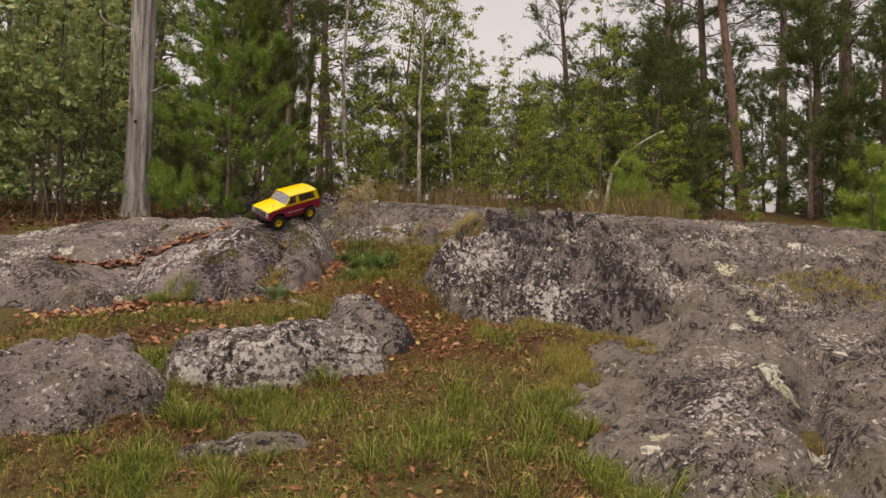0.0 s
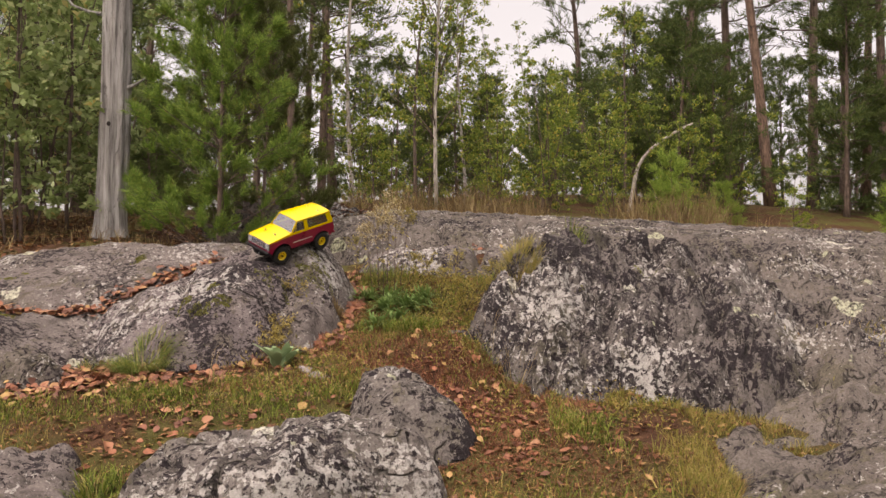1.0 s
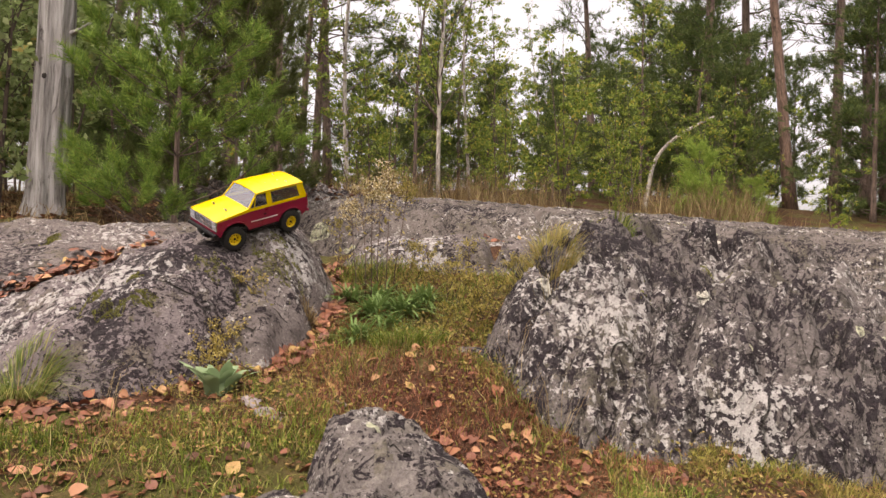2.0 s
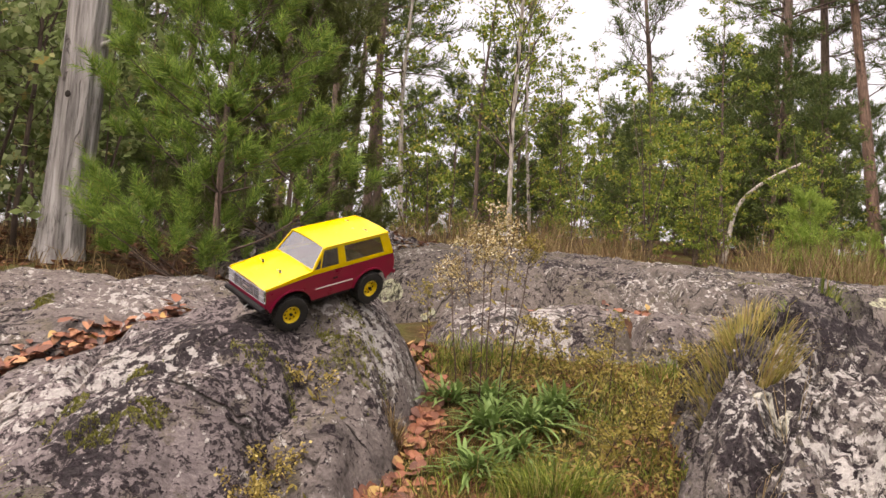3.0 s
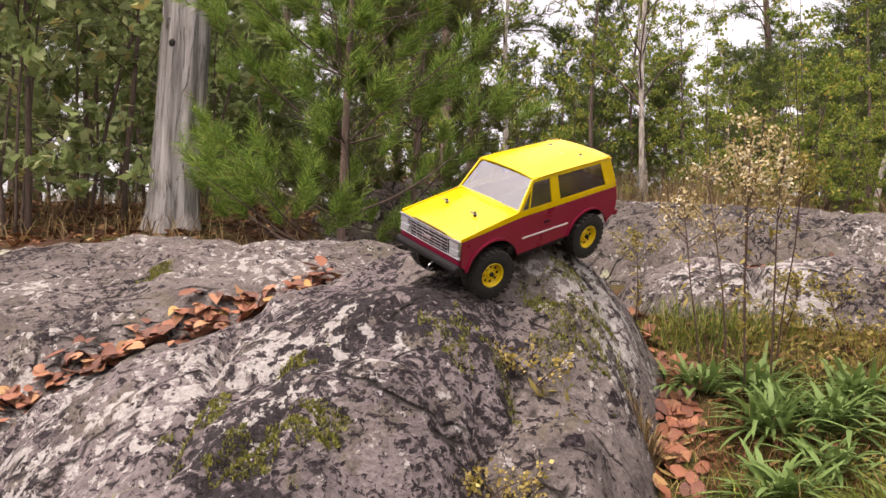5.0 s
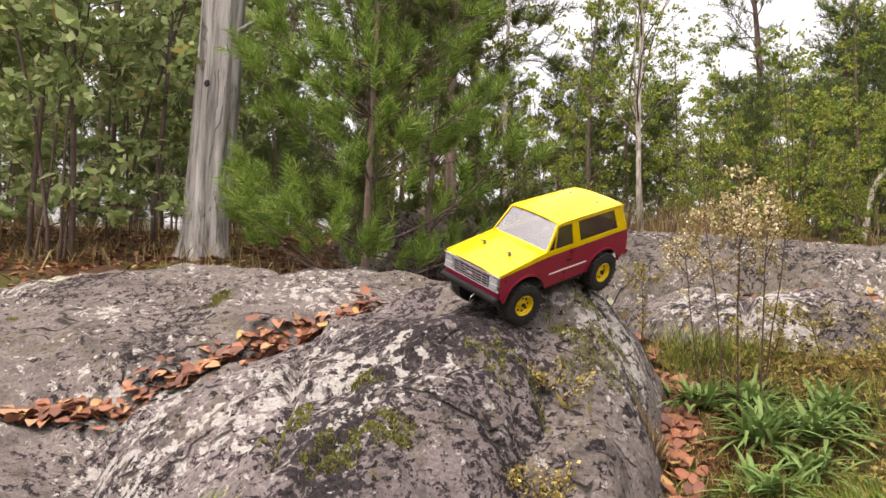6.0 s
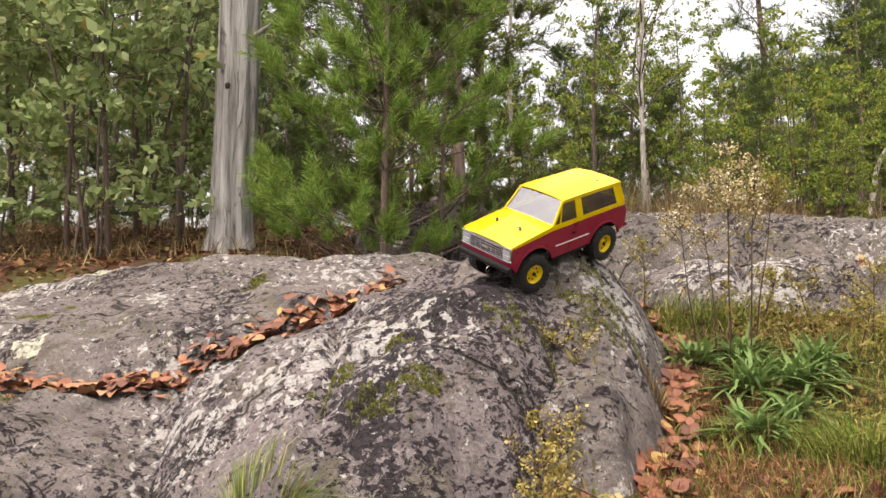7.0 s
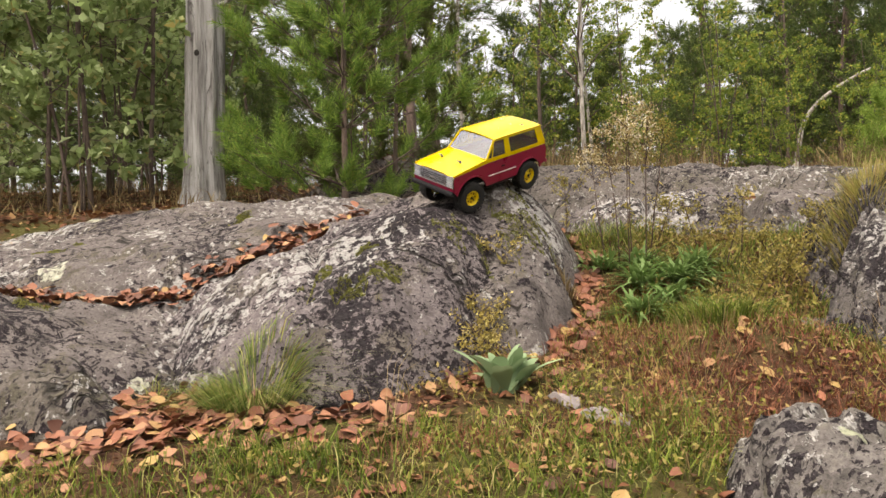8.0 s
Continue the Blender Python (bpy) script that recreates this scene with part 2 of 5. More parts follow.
    col = ramp(n, l, fibre, [(0.34, (0.12, 0.11, 0.105)), (0.5, (0.29, 0.275, 0.265)), (0.66, (0.42, 0.41, 0.4))]).outputs["Color"]
    scale = combine(n, l, noise_node(n, l, co, 2.2, 3, 0.6, (1, 1, 0.6)), noise_node(n, l, co, 22, 6, 0.7, (1, 1, 0.35), 0.6), 1.0)
    tan = ramp(n, l, noise_node(n, l, co, 40, 5, 0.7, (1, 1, 0.4)), [(0.35, (0.09, 0.06, 0.045)), (0.65, (0.3, 0.225, 0.18))]).outputs["Color"]
    col = mix(n, l, ramp(n, l, scale, [(1.0, (0,)), (1.08, (0.8,))]).outputs["Color"], col, tan)
    crack = noise_node(n, l, co, 13, 4, 0.6, (1, 1, 0.09), 0.9)
    line = ramp(n, l, crack, [(0.49, (0,)), (0.498, (0.6,)), (0.502, (0.6,)), (0.51, (0,))]).outputs["Color"]
    col = mix(n, l, line, col, (0.05, 0.042, 0.036))
    l.new(col, b.inputs["Base Color"])
    bump(n, l, combine(n, l, line, combine(n, l, scale, fibre, 0.5), -0.8), b, 0.9, 0.02)
    return m


def plain_material(name, colour, rough=0.5, metal=0.0, vary=0.15, scale=40, bumpy=0.0):
    m, n, l, b = material(name, rough, metal)
    co = n.new("ShaderNodeTexCoord").outputs["Object"]
    f = noise_node(n, l, co, scale, 5, 0.65)
    col = ramp(n, l, f, [(0.3, tuple(c * (1 - vary) for c in colour)), (0.7, tuple(min(1, c * (1 + vary)) for c in colour))]).outputs["Color"]
    l.new(col, b.inputs["Base Color"])
    if bumpy:
        bump(n, l, f, b, 0.5, bumpy)
    return m


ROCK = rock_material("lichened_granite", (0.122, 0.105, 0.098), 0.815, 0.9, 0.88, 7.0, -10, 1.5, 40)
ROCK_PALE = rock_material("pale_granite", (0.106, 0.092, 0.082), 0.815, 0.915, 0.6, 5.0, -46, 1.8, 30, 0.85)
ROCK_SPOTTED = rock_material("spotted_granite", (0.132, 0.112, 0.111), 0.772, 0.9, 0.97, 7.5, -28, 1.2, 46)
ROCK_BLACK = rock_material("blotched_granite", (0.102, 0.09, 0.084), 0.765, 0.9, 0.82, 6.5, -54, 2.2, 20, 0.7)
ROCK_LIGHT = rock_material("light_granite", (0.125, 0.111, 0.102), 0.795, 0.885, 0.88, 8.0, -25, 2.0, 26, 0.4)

# ---------------------------------------------------------------- ground
Y_LINE = (-400, -3, 0, 1.5, 2.5, 3.0, 3.5, 4.0, 4.4, 5.0, 5.3, 5.7, 6.1, 6.6, 7.2, 8.0, 9.3, 10.5, 12, 22, 30, 60, 400)
Z_LINE = (-20, -0.55, -0.25, -0.1, 0.0, 0.06, 0.20, 0.37, 0.49, 0.57, 0.66, 0.89, 0.99, 1.02, 1.12, 1.28, 1.5, 1.72, 1.9, 3.0, 3.7, 5.0, 6.0)


def soil(x, y):
    z = np.zeros_like(x * 1.0)
    for k in range(-2, 3):
        z = z + np.interp(y + 0.12 * k, Y_LINE, Z_LINE) / 5
    z = z + 0.2 * smooth(-2.2, -3.0, x) * smooth(5.8, 6.5, y) * (1 - smooth(8.5, 10.5, y))
    z = z - 0.09 * smooth(-0.75, -0.3, x) * smooth(3.4, 4.0, y) * (1 - smooth(4.4, 4.9, y))
    z = z - 0.3 * smooth(0.9, 2.2, x) * smooth(4.2, 5.6, y) * (1 - smooth(7.2, 9.0, y))
    z = z + 0.1 * smooth(-0.7, -1.6, x) * smooth(2.2, 3.0, y) * (1 - smooth(3.2, 4.2, y))
    z = z + 0.13 * np.exp(-((x + 0.2) / 0.55) ** 2 - ((y - 6.76) / 0.15) ** 2)
    z = z - 0.4 * smooth(1.2, 6.5, x) * smooth(6.5, 8.5, y) * (1 - smooth(14, 22, y))
    z = z - 0.09 * smooth(0.62, 1.0, x) * smooth(2.7, 3.3, y) * (1 - smooth(4.6, 5.3, y))
    z = z + 0.09 * np.exp(-((x + 0.3) / 0.3) ** 2 - ((y - 4.95) / 0.22) ** 2)
    near = np.exp(-((x / 9) ** 2 + ((y - 5) / 9) ** 2))
    z = z + near * (0.025 * fbm(x * 1.7, y * 1.7, 3, 3) + 0.012 * fbm(x * 9, y * 9, 2, 8))
    return z + (1 - near) * 0.5 * fbm(x * 0.08, y * 0.08, 2, 5)


def rock_height(p, x, y):
    """Height of one whaleback rock: a tilted top that rolls off to all sides."""
    a = radians(p["turn"])
    dx, dy = x - p["at"][0], y - p["at"][1]
    u, v = dx * math.cos(a) + dy * math.sin(a), -dx * math.sin(a) + dy * math.cos(a)
    wob = 1 + p["wob"] * fbm(x * 1.6 / p["grit"], y * 1.6 / p["grit"], 3, p["seed"])
    su = np.where(u < 0, u / p["west"], u / p["east"]) * wob
    sv = np.where(v < 0, v / p["south"], v / p["north"]) * wob
    s = (np.abs(su) ** p["square"] + np.abs(sv) ** p["square"]) ** (1 / p["square"])
    z = p["top"] + p["rise_u"] * u + p["rise_v"] * v - p["drop"] * s ** p["brow"]
    for x0, y0, x1, y1, wide, deep in p["cracks"]:
        lx, ly = x1 - x0, y1 - y0
        k = np.clip(((x - x0) * lx + (y - y0) * ly) / (lx * lx + ly * ly), 0, 1)
        wander = 0.02 * vnoise(k * 6 * math.hypot(lx, ly), 0 * k, p["seed"] + 31)
        side = ((x - x0) * -ly + (y - y0) * lx) / math.hypot(lx, ly) + wander
        ends = smooth(0, 0.06, k) * smooth(1, 0.94, k)
        z = z - deep * ends * np.exp(-(side / wide) ** 2)
    g = p["grit"]
    if p["block"]:
        # broken into joint blocks, long along the grain
        ca, sa = math.cos(p["grain"]), math.sin(p["grain"])
        gu, gv = (x * ca + y * sa), (-x * sa + y * ca)
        gu, gv = gu + 0.05 * fbm(x * 5, y * 5, 2, p["seed"] + 21), gv + 0.05 * fbm(x * 5, y * 5, 2, p["seed"] + 25)
        for k, weight in ((1.0, 1.0), (2.3, 0.4)):
            f1, f2, who, ox, oy = worley(gu * 2.6 * k / g, gv * 5.2 * k / g, p["seed"] + 41)
            edge = smooth(0.0, 0.12, f2 - f1)
            z = z + weight * p["block"] * ((2 * who - 1) * edge - 1.5 * (1 - edge) ** 2 * (who > 0.3))
            # each block leans its own way
            lean_u, lean_v = np.sin(who * 91.7), np.sin(who * 57.3 + 1.9)
            z = z + weight * p["tilt"] * p["block"] * (ox * lean_u + oy * lean_v) * edge
    c2, s2 = math.cos(p["grain"]), math.sin(p["grain"])
    gu, gv = x * c2 + y * s2, y * c2 - x * s2
    if p["bands"]:
        # sheets of the foliation, each ending in a small sharp step
        for per, amp, sd in ((6.0, 1.0, 3), (13.0, 0.45, 7)):
            t = gv * per / g + 0.55 * fbm(gu * 1.3 / g, gv * 2.2 / g, 3, p["seed"] + sd)
            k = np.floor(t)
            strength = smooth(0.3, 0.7, hash01(k, np.floor(gu * 1.1 / g + 0.4 * vnoise(gu * 2, gv * 2, sd)), p["seed"] + sd))
            f = t - k
            z = z + amp * p["bands"] * strength * (f - 1.15 * smooth(0.86, 1.0, f))
    z = z + g * (0.045 * fbm(x * 1.9 / g, y * 2.6 / g, 3, p["seed"] + 3) + 0.008 * fbm(x * 13 / g, y * 17 / g, 2, p["seed"] + 13) + 0.0025 * fbm(x * 30, y * 34, 1, p["seed"] + 5))
    z = z + p["lumps"] * g * billow(gu * 3.4 / g, gv * 7.5 / g, 2, p["seed"] + 9)
    return z


def rock(at, top, west, east, south, north, turn=0, rise_u=0.0, rise_v=0.0, drop=0.5, brow=3.0, square=2.4, grit=1.0, seed=1, cracks=(), block=0.024, grain=0.35, wob=0.16, lumps=0.03, tilt=1.6, bands=0.0):
    return dict(at=at, top=top, west=west, east=east, south=south, north=north, turn=turn, rise_u=rise_u, rise_v=rise_v, drop=drop, brow=brow, square=square, grit=grit, seed=seed, cracks=cracks, block=block, grain=grain, wob=wob, lumps=lumps, tilt=tilt, bands=bands)


OUTCROP = rock((-2.3, 5.85), 1.13, 2.9, 1.22, 0.8, 1.1, turn=4, rise_u=0.055, rise_v=0.16, drop=0.4, brow=4.0, square=3.0, seed=11, lumps=0.012, block=0.01, bands=0.012, grain=0.12,
               cracks=((-1.62, 5.62, -1.78, 5.42, 0.035, 0.03), (-1.78, 5.42, -2.1, 5.22, 0.045, 0.03), (-2.1, 5.22, -2.75, 5.0, 0.045, 0.06), (-1.68, 5.32, -2.6, 4.95, 0.13, 0.03), (-3.2, 5.6, -2.3, 5.75, 0.05, 0.03)))
NOSE = rock((-1.45, 5.45), 1.075, 1.35, 0.46, 0.86, 0.9, turn=0, rise_u=0.21, rise_v=0.16, drop=0.45, brow=5.0, square=1.85, seed=13, block=0.012, lumps=0.014, bands=0.01, grain=0.5,
            cracks=((-1.75, 5.3, -1.6, 4.8, 0.014, 0.04), (-1.62, 4.98, -1.2, 5.0, 0.014, 0.035), (-1.68, 5.32, -2.2, 5.08, 0.13, 0.035), (-1.2, 5.1, -1.0, 4.85, 0.012, 0.03), (-1.62, 5.62, -1.78, 5.42, 0.035, 0.03), (-1.78, 5.42, -2.1, 5.22, 0.045, 0.03), (-2.1, 5.22, -2.4, 5.12, 0.045, 0.06)))
CREST = rock((-1.18, 5.76), 1.2, 0.5, 0.36, 0.75, 0.95, turn=4, rise_v=0.03, drop=0.5, brow=3.0, square=2.2, grit=0.6, seed=19, block=0.008)
LEFT_ROCK = rock((-2.75, 5.0), 0.79, 1.4, 0.9, 0.52, 0.5, turn=8, rise_v=0.2, drop=0.35, brow=3.6, square=2.6, seed=17, lumps=0.014, block=0.014, bands=0.014, grain=0.15)
BOULDER = rock((0.65, 5.25), 0.9, 0.74, 1.25, 0.95, 1.3, block=0.036, lumps=0.035, tilt=2.6, grain=0.95, bands=0.085, turn=-6, rise_v=0.31, rise_u=-0.06, drop=0.42, brow=5.0, square=2.3, seed=23,
               cracks=((0.35, 4.4, 0.6, 5.4, 0.02, 0.05), (0.75, 4.6, 1.0, 5.3, 0.03, 0.05), (0.1, 4.7, 0.5, 5.0, 0.02, 0.04), (1.0, 4.4, 1.35, 5.9, 0.05, 0.09)))
SLAB = rock((1.9, 3.55), 0.3, 1.78, 2.6, 1.75, 1.5, turn=-24, rise_u=0.06, rise_v=0.16, drop=0.3, brow=7, square=3.2, seed=37, block=0.016, grain=0.8, lumps=0.02, bands=0.022,
            cracks=((1.12, 2.1, 1.72, 3.4, 0.06, 0.13), (1.72, 3.4, 1.95, 4.2, 0.05, 0.1), (1.1, 4.05, 2.2, 4.5, 0.05, 0.08)))
SHOULDER = rock((2.9, 6.25), 0.88, 2.3, 3.6, 2.0, 2.2, turn=4, block=0.03, grain=0.6, lumps=0.03, bands=0.03, rise_v=0.24, rise_u=-0.05, drop=0.3, brow=6, square=3, seed=41,
                cracks=((1.0, 4.9, 2.6, 5.6, 0.06, 0.08), (1.3, 6.2, 3.4, 6.6, 0.06, 0.07), (2.4, 4.4, 2.9, 6.4, 0.05, 0.06)))
PLATEAU = rock((1.6, 8.4), 1.46, 3.3, 5.6, 1.55, 2.4, turn=2, rise_u=-0.06, rise_v=0.135, drop=0.3, brow=15.0, square=4.0, grit=0.55, seed=53, wob=0.025, lumps=0.012, block=0.014, tilt=1.0, cracks=((-1, 7.4, 3, 7.6, 0.05, 0.05), (0.3, 6.75, 0.4, 8.2, 0.03, 0.1), (-0.3, 6.75, -0.36, 7.3, 0.025, 0.1), (0.02, 6.75, 0.05, 7.1, 0.02, 0.08), (0.75, 6.75, 0.7, 7.6, 0.03, 0.12)))
LEDGE = rock((0.0, 6.5), 1.16, 1.0, 1.15, 0.5, 0.4, turn=4, rise_v=0.02, drop=0.34, brow=9.0, square=4.0, grit=0.5, seed=59, wob=0.06, lumps=0.014, block=0.01,
             cracks=((-0.5, 5.95, -0.46, 6.5, 0.02, 0.08), (-0.05, 5.95, 0.0, 6.7, 0.035, 0.14), (0.42, 6.0, 0.4, 6.7, 0.025, 0.1)))
HUMP = rock((-2.0, 8.9), 1.83, 1.0, 1.1, 0.9, 1.2, turn=-6, drop=0.35, brow=2.4, seed=61)
KNOB = rock((-0.44, 4.16), 0.545, 0.22, 0.3, 0.32, 0.26, turn=14, rise_u=-0.1, drop=0.3, brow=4.0, grit=0.5, seed=67, block=0.014, bands=0.022, grain=0.5, wob=0.2)
LOW_ROCK = rock((-0.84, 3.72), 0.395, 0.56, 0.52, 0.34, 0.24, turn=22, rise_u=0.1, rise_v=-0.04, drop=0.24, brow=6.5, square=3.2, grit=0.6, seed=71, block=0.016, bands=0.02, grain=0.35, wob=0.22, cracks=((-0.7, 3.1, -0.62, 3.7, 0.02, 0.03),))
SIDE_ROCK = rock((-1.82, 3.2), 0.28, 1.4, 0.66, 0.8, 0.56, turn=24, rise_u=0.1, rise_v=0.04, drop=0.36, brow=9, square=3.2, grit=0.7, seed=73, block=0.02, bands=0.03, grain=0.45, wob=0.22)
FLAT_STONE = rock((-0.55, 2.78), 0.052, 0.34, 0.2, 0.07, 0.08, turn=16, drop=0.1, brow=3, wob=0.45, grit=0.25, seed=79, block=0.004)
SMALL_STONE = rock((-0.2, 5.1), 0.685, 0.14, 0.12, 0.14, 0.12, turn=30, drop=0.2, brow=2.6, grit=0.35, seed=83, block=0.008)
FOOT_STONE = rock((-2.2, 4.5), 0.63, 0.5, 0.24, 0.12, 0.15, turn=-4, drop=0.2, brow=3, grit=0.35, seed=89, block=0.006)
ROCKS = [OUTCROP, NOSE, CREST, LEFT_ROCK, BOULDER, SLAB, SHOULDER, PLATEAU, LEDGE, HUMP, KNOB, LOW_ROCK, SIDE_ROCK, FLAT_STONE, SMALL_STONE, FOOT_STONE]


def rock_tops(x, y):
    """Height of the highest rock at each place, far below where there is none."""
    r = np.full_like(x * 1.0, -50.0)
    for p in ROCKS:
        reach = 1.3 * max(p["west"], p["east"], p["south"], p["north"]) + 0.1
        k = np.hypot(x - p["at"][0], y - p["at"][1]) < reach
        if k.any():
            r[k] = np.maximum(r[k], rock_height(p, x[k], y[k]))
    return r


def surface(x, y):
    """Height of whatever lies on top at a place: soil or rock."""
    return np.maximum(soil(x, y), rock_tops(x, y))


def bare(x, y):
    """How far the highest rock stands over the soil; negative on soil."""
    return rock_tops(x, y) - soil(x, y)


def top_at(x, y):
    return float(surface(np.array([float(x)]), np.array([float(y)]))[0])

# ---------------------------------------------------------------- ground meshes
SOIL, _n, _l, _b = material("litter_soil", 0.95)
_b.inputs["Specular IOR Level"].default_value = 0.1
_co = _n.new("ShaderNodeTexCoord").outputs["Object"]
_a = noise_node(_n, _l, _co, 1.6, 4, 0.6)
_c = noise_node(_n, _l, _co, 24, 6, 0.7)
_d = noise_node(_n, _l, _co, 90, 4, 0.7)
_col = ramp(_n, _l, _c, [(0.3, (0.022, 0.012, 0.008)), (0.5, (0.06, 0.03, 0.018)), (0.7, (0.12, 0.066, 0.038))]).outputs["Color"]
_green = ramp(_n, _l, _d, [(0.3, (0.035, 0.038, 0.01)), (0.7, (0.1, 0.098, 0.03))]).outputs["Color"]
_col = mix(_n, _l, ramp(_n, _l, _a, [(0.44, (0,)), (0.58, (0.8,))]).outputs["Color"], _col, _green)
_l.new(_col, _b.inputs["Base Color"])
bump(_n, _l, _c, _b, 0.9, 0.03)


def grid_faces(nx, ny):
    i, j = np.meshgrid(np.arange(nx - 1), np.arange(ny - 1), indexing="ij")
    k = (i * ny + j).ravel()
    return np.stack([k, k + ny, k + ny + 1, k + 1], 1)


def spread(inner, step, outer, growth):
    """Even steps out to inner, then ever wider ones out to outer."""
    a = list(np.arange(0, inner, step))
    while a[-1] < outer:
        step *= growth
        a.append(a[-1] + step)
    return np.array(a)


half = spread(3.6, 0.035, 420, 1.14)
gx = np.concatenate([-half[:0:-1], half]) - 0.4
gy = np.concatenate([-half[:0:-1], half]) + 4.6
GX, GY = np.meshgrid(gx, gy, indexing="ij")
GZ = soil(GX, GY)
s = Soup()
s.add(np.stack([GX, GY, GZ], -1), grid_faces(len(gx), len(gy)))
ground = put("ground", s, SOIL)
tagged(ground, "brown forest soil with leaf litter, moss and thin grass", "ground", kind="structure")


def build_rock(name, p, mat, step, label, category="rock"):
    reach = 1.2
    a = radians(p["turn"])
    u = np.arange(-p["west"] * reach, p["east"] * reach + step, step)
    v = np.arange(-p["south"] * reach, p["north"] * reach + step, step)
    U, V = np.meshgrid(u, v, indexing="ij")
    X = p["at"][0] + U * math.cos(a) - V * math.sin(a)
    Y = p["at"][1] + U * math.sin(a) + V * math.cos(a)
    floor = soil(X, Y) - 0.12
    Z = np.maximum(rock_height(p, X, Y), floor)
    nx, ny = len(u), len(v)
    q = grid_faces(nx, ny)
    keep = (Z > floor + 0.03).ravel()
    q = q[keep[q].any(1)]
    used = np.unique(q)
    back = np.full(nx * ny, -1)
    back[used] = np.arange(len(used))
    top = np.stack([X, Y, Z], -1).reshape(-1, 3)[used]
    low = top.copy()
    low[:, 2] = (floor.ravel()[used]) - 0.1
    q = back[q]
    e = np.concatenate([q[:, [0, 1]], q[:, [1, 2]], q[:, [2, 3]], q[:, [3, 0]]])
    key = e.min(1) * len(used) + e.max(1)
    _, first, count = np.unique(key, return_index=True, return_counts=True)
    rim = e[first[count == 1]]
    m = len(top)
    sp = Soup()
    sides = np.stack([rim[:, 1], rim[:, 0], rim[:, 0] + m, rim[:, 1] + m], 1)
    sp.add(np.vstack([top, low]), np.vstack([q, q[:, ::-1] + m, sides]))
    ob = put(name, sp, mat)
    return tagged(ob, label, category, "rocks of the outcrop")



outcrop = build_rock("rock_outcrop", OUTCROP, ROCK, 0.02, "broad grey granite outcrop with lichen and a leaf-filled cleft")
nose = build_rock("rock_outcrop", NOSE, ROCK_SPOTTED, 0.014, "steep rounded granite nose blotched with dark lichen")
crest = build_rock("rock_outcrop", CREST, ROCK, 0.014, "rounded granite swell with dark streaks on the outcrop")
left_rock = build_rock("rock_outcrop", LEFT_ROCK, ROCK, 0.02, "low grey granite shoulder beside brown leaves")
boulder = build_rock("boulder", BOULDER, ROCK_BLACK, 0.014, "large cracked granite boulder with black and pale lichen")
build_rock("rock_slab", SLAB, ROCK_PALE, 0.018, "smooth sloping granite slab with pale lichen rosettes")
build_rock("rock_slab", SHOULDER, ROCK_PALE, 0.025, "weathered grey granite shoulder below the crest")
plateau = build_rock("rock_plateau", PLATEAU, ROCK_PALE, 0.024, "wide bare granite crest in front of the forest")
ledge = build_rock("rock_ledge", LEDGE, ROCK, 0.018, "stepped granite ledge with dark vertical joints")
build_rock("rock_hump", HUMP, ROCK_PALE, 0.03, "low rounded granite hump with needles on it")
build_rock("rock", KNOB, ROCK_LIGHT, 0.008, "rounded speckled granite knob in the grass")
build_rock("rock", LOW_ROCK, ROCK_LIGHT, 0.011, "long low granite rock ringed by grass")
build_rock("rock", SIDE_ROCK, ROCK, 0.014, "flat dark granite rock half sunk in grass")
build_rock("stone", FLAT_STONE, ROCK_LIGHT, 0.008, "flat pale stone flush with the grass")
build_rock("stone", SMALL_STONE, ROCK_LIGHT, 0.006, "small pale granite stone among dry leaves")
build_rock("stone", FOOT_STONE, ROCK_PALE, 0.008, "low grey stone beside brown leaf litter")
PALE_STONE = plain_material("pale_stone", (0.2, 0.17, 0.165), 0.9, 0, 0.35, 30, 0.01)
for k, (x, y, r) in enumerate(((-0.83, 4.5, 0.036), (-0.78, 4.46, 0.024), (-0.9, 4.58, 0.033), (-0.62, 4.62, 0.02))):
    bm = bmesh.new()
    bmesh.ops.create_icosphere(bm, subdivisions=2, radius=r)
    for v in bm.verts:
        v.co *= 1 + 0.75 * noise.noise(v.co * (1.1 / r) + Vector((k * 3.1, 0, 0)))
        v.co = Vector((v.co.x * 1.35, v.co.y, v.co.z * 0.6))
    me = bpy.data.meshes.new("stone")
    bm.to_mesh(me)
    bm.free()
    me.materials.append(PALE_STONE)
    ob = new("stone", me)
    ob.matrix_basis = pose(x, y, top_at(x, y) - 0.1 * r, 10 * k, -8 * k, 57 * k)
    tagged(ob, "small pale angular stone lying on the soil", "stone", "loose pale stones")

# ---------------------------------------------------------------- trees
BARK_PINE = bark_material("pine_bark", (0.05, 0.035, 0.028), (0.2, 0.14, 0.11))
BARK_RED = bark_material("red_pine_bark", (0.07, 0.045, 0.034), (0.25, 0.16, 0.115))
BARK_GREY = old_bark_material()
BARK_BIRCH = bark_material("birch_bark", (0.12, 0.1, 0.085), (0.5, 0.46, 0.4), 1.4, 0.004)
BARK_TWIG = bark_material("twig_bark", (0.05, 0.035, 0.028), (0.14, 0.1, 0.08), 2.0, 0.003)
NEEDLES = leaf_material("pine_needles", [(0.0, (0.07, 0.12, 0.025)), (0.5, (0.15, 0.25, 0.046)), (0.93, (0.29, 0.4, 0.08)), (1.0, (0.2, 0.12, 0.05))], 0.4)
NEEDLES_DULL = leaf_material("dull_pine_needles", [(0.0, (0.06, 0.06, 0.02)), (0.5, (0.085, 0.11, 0.03)), (1.0, (0.13, 0.15, 0.045))], 0.3)
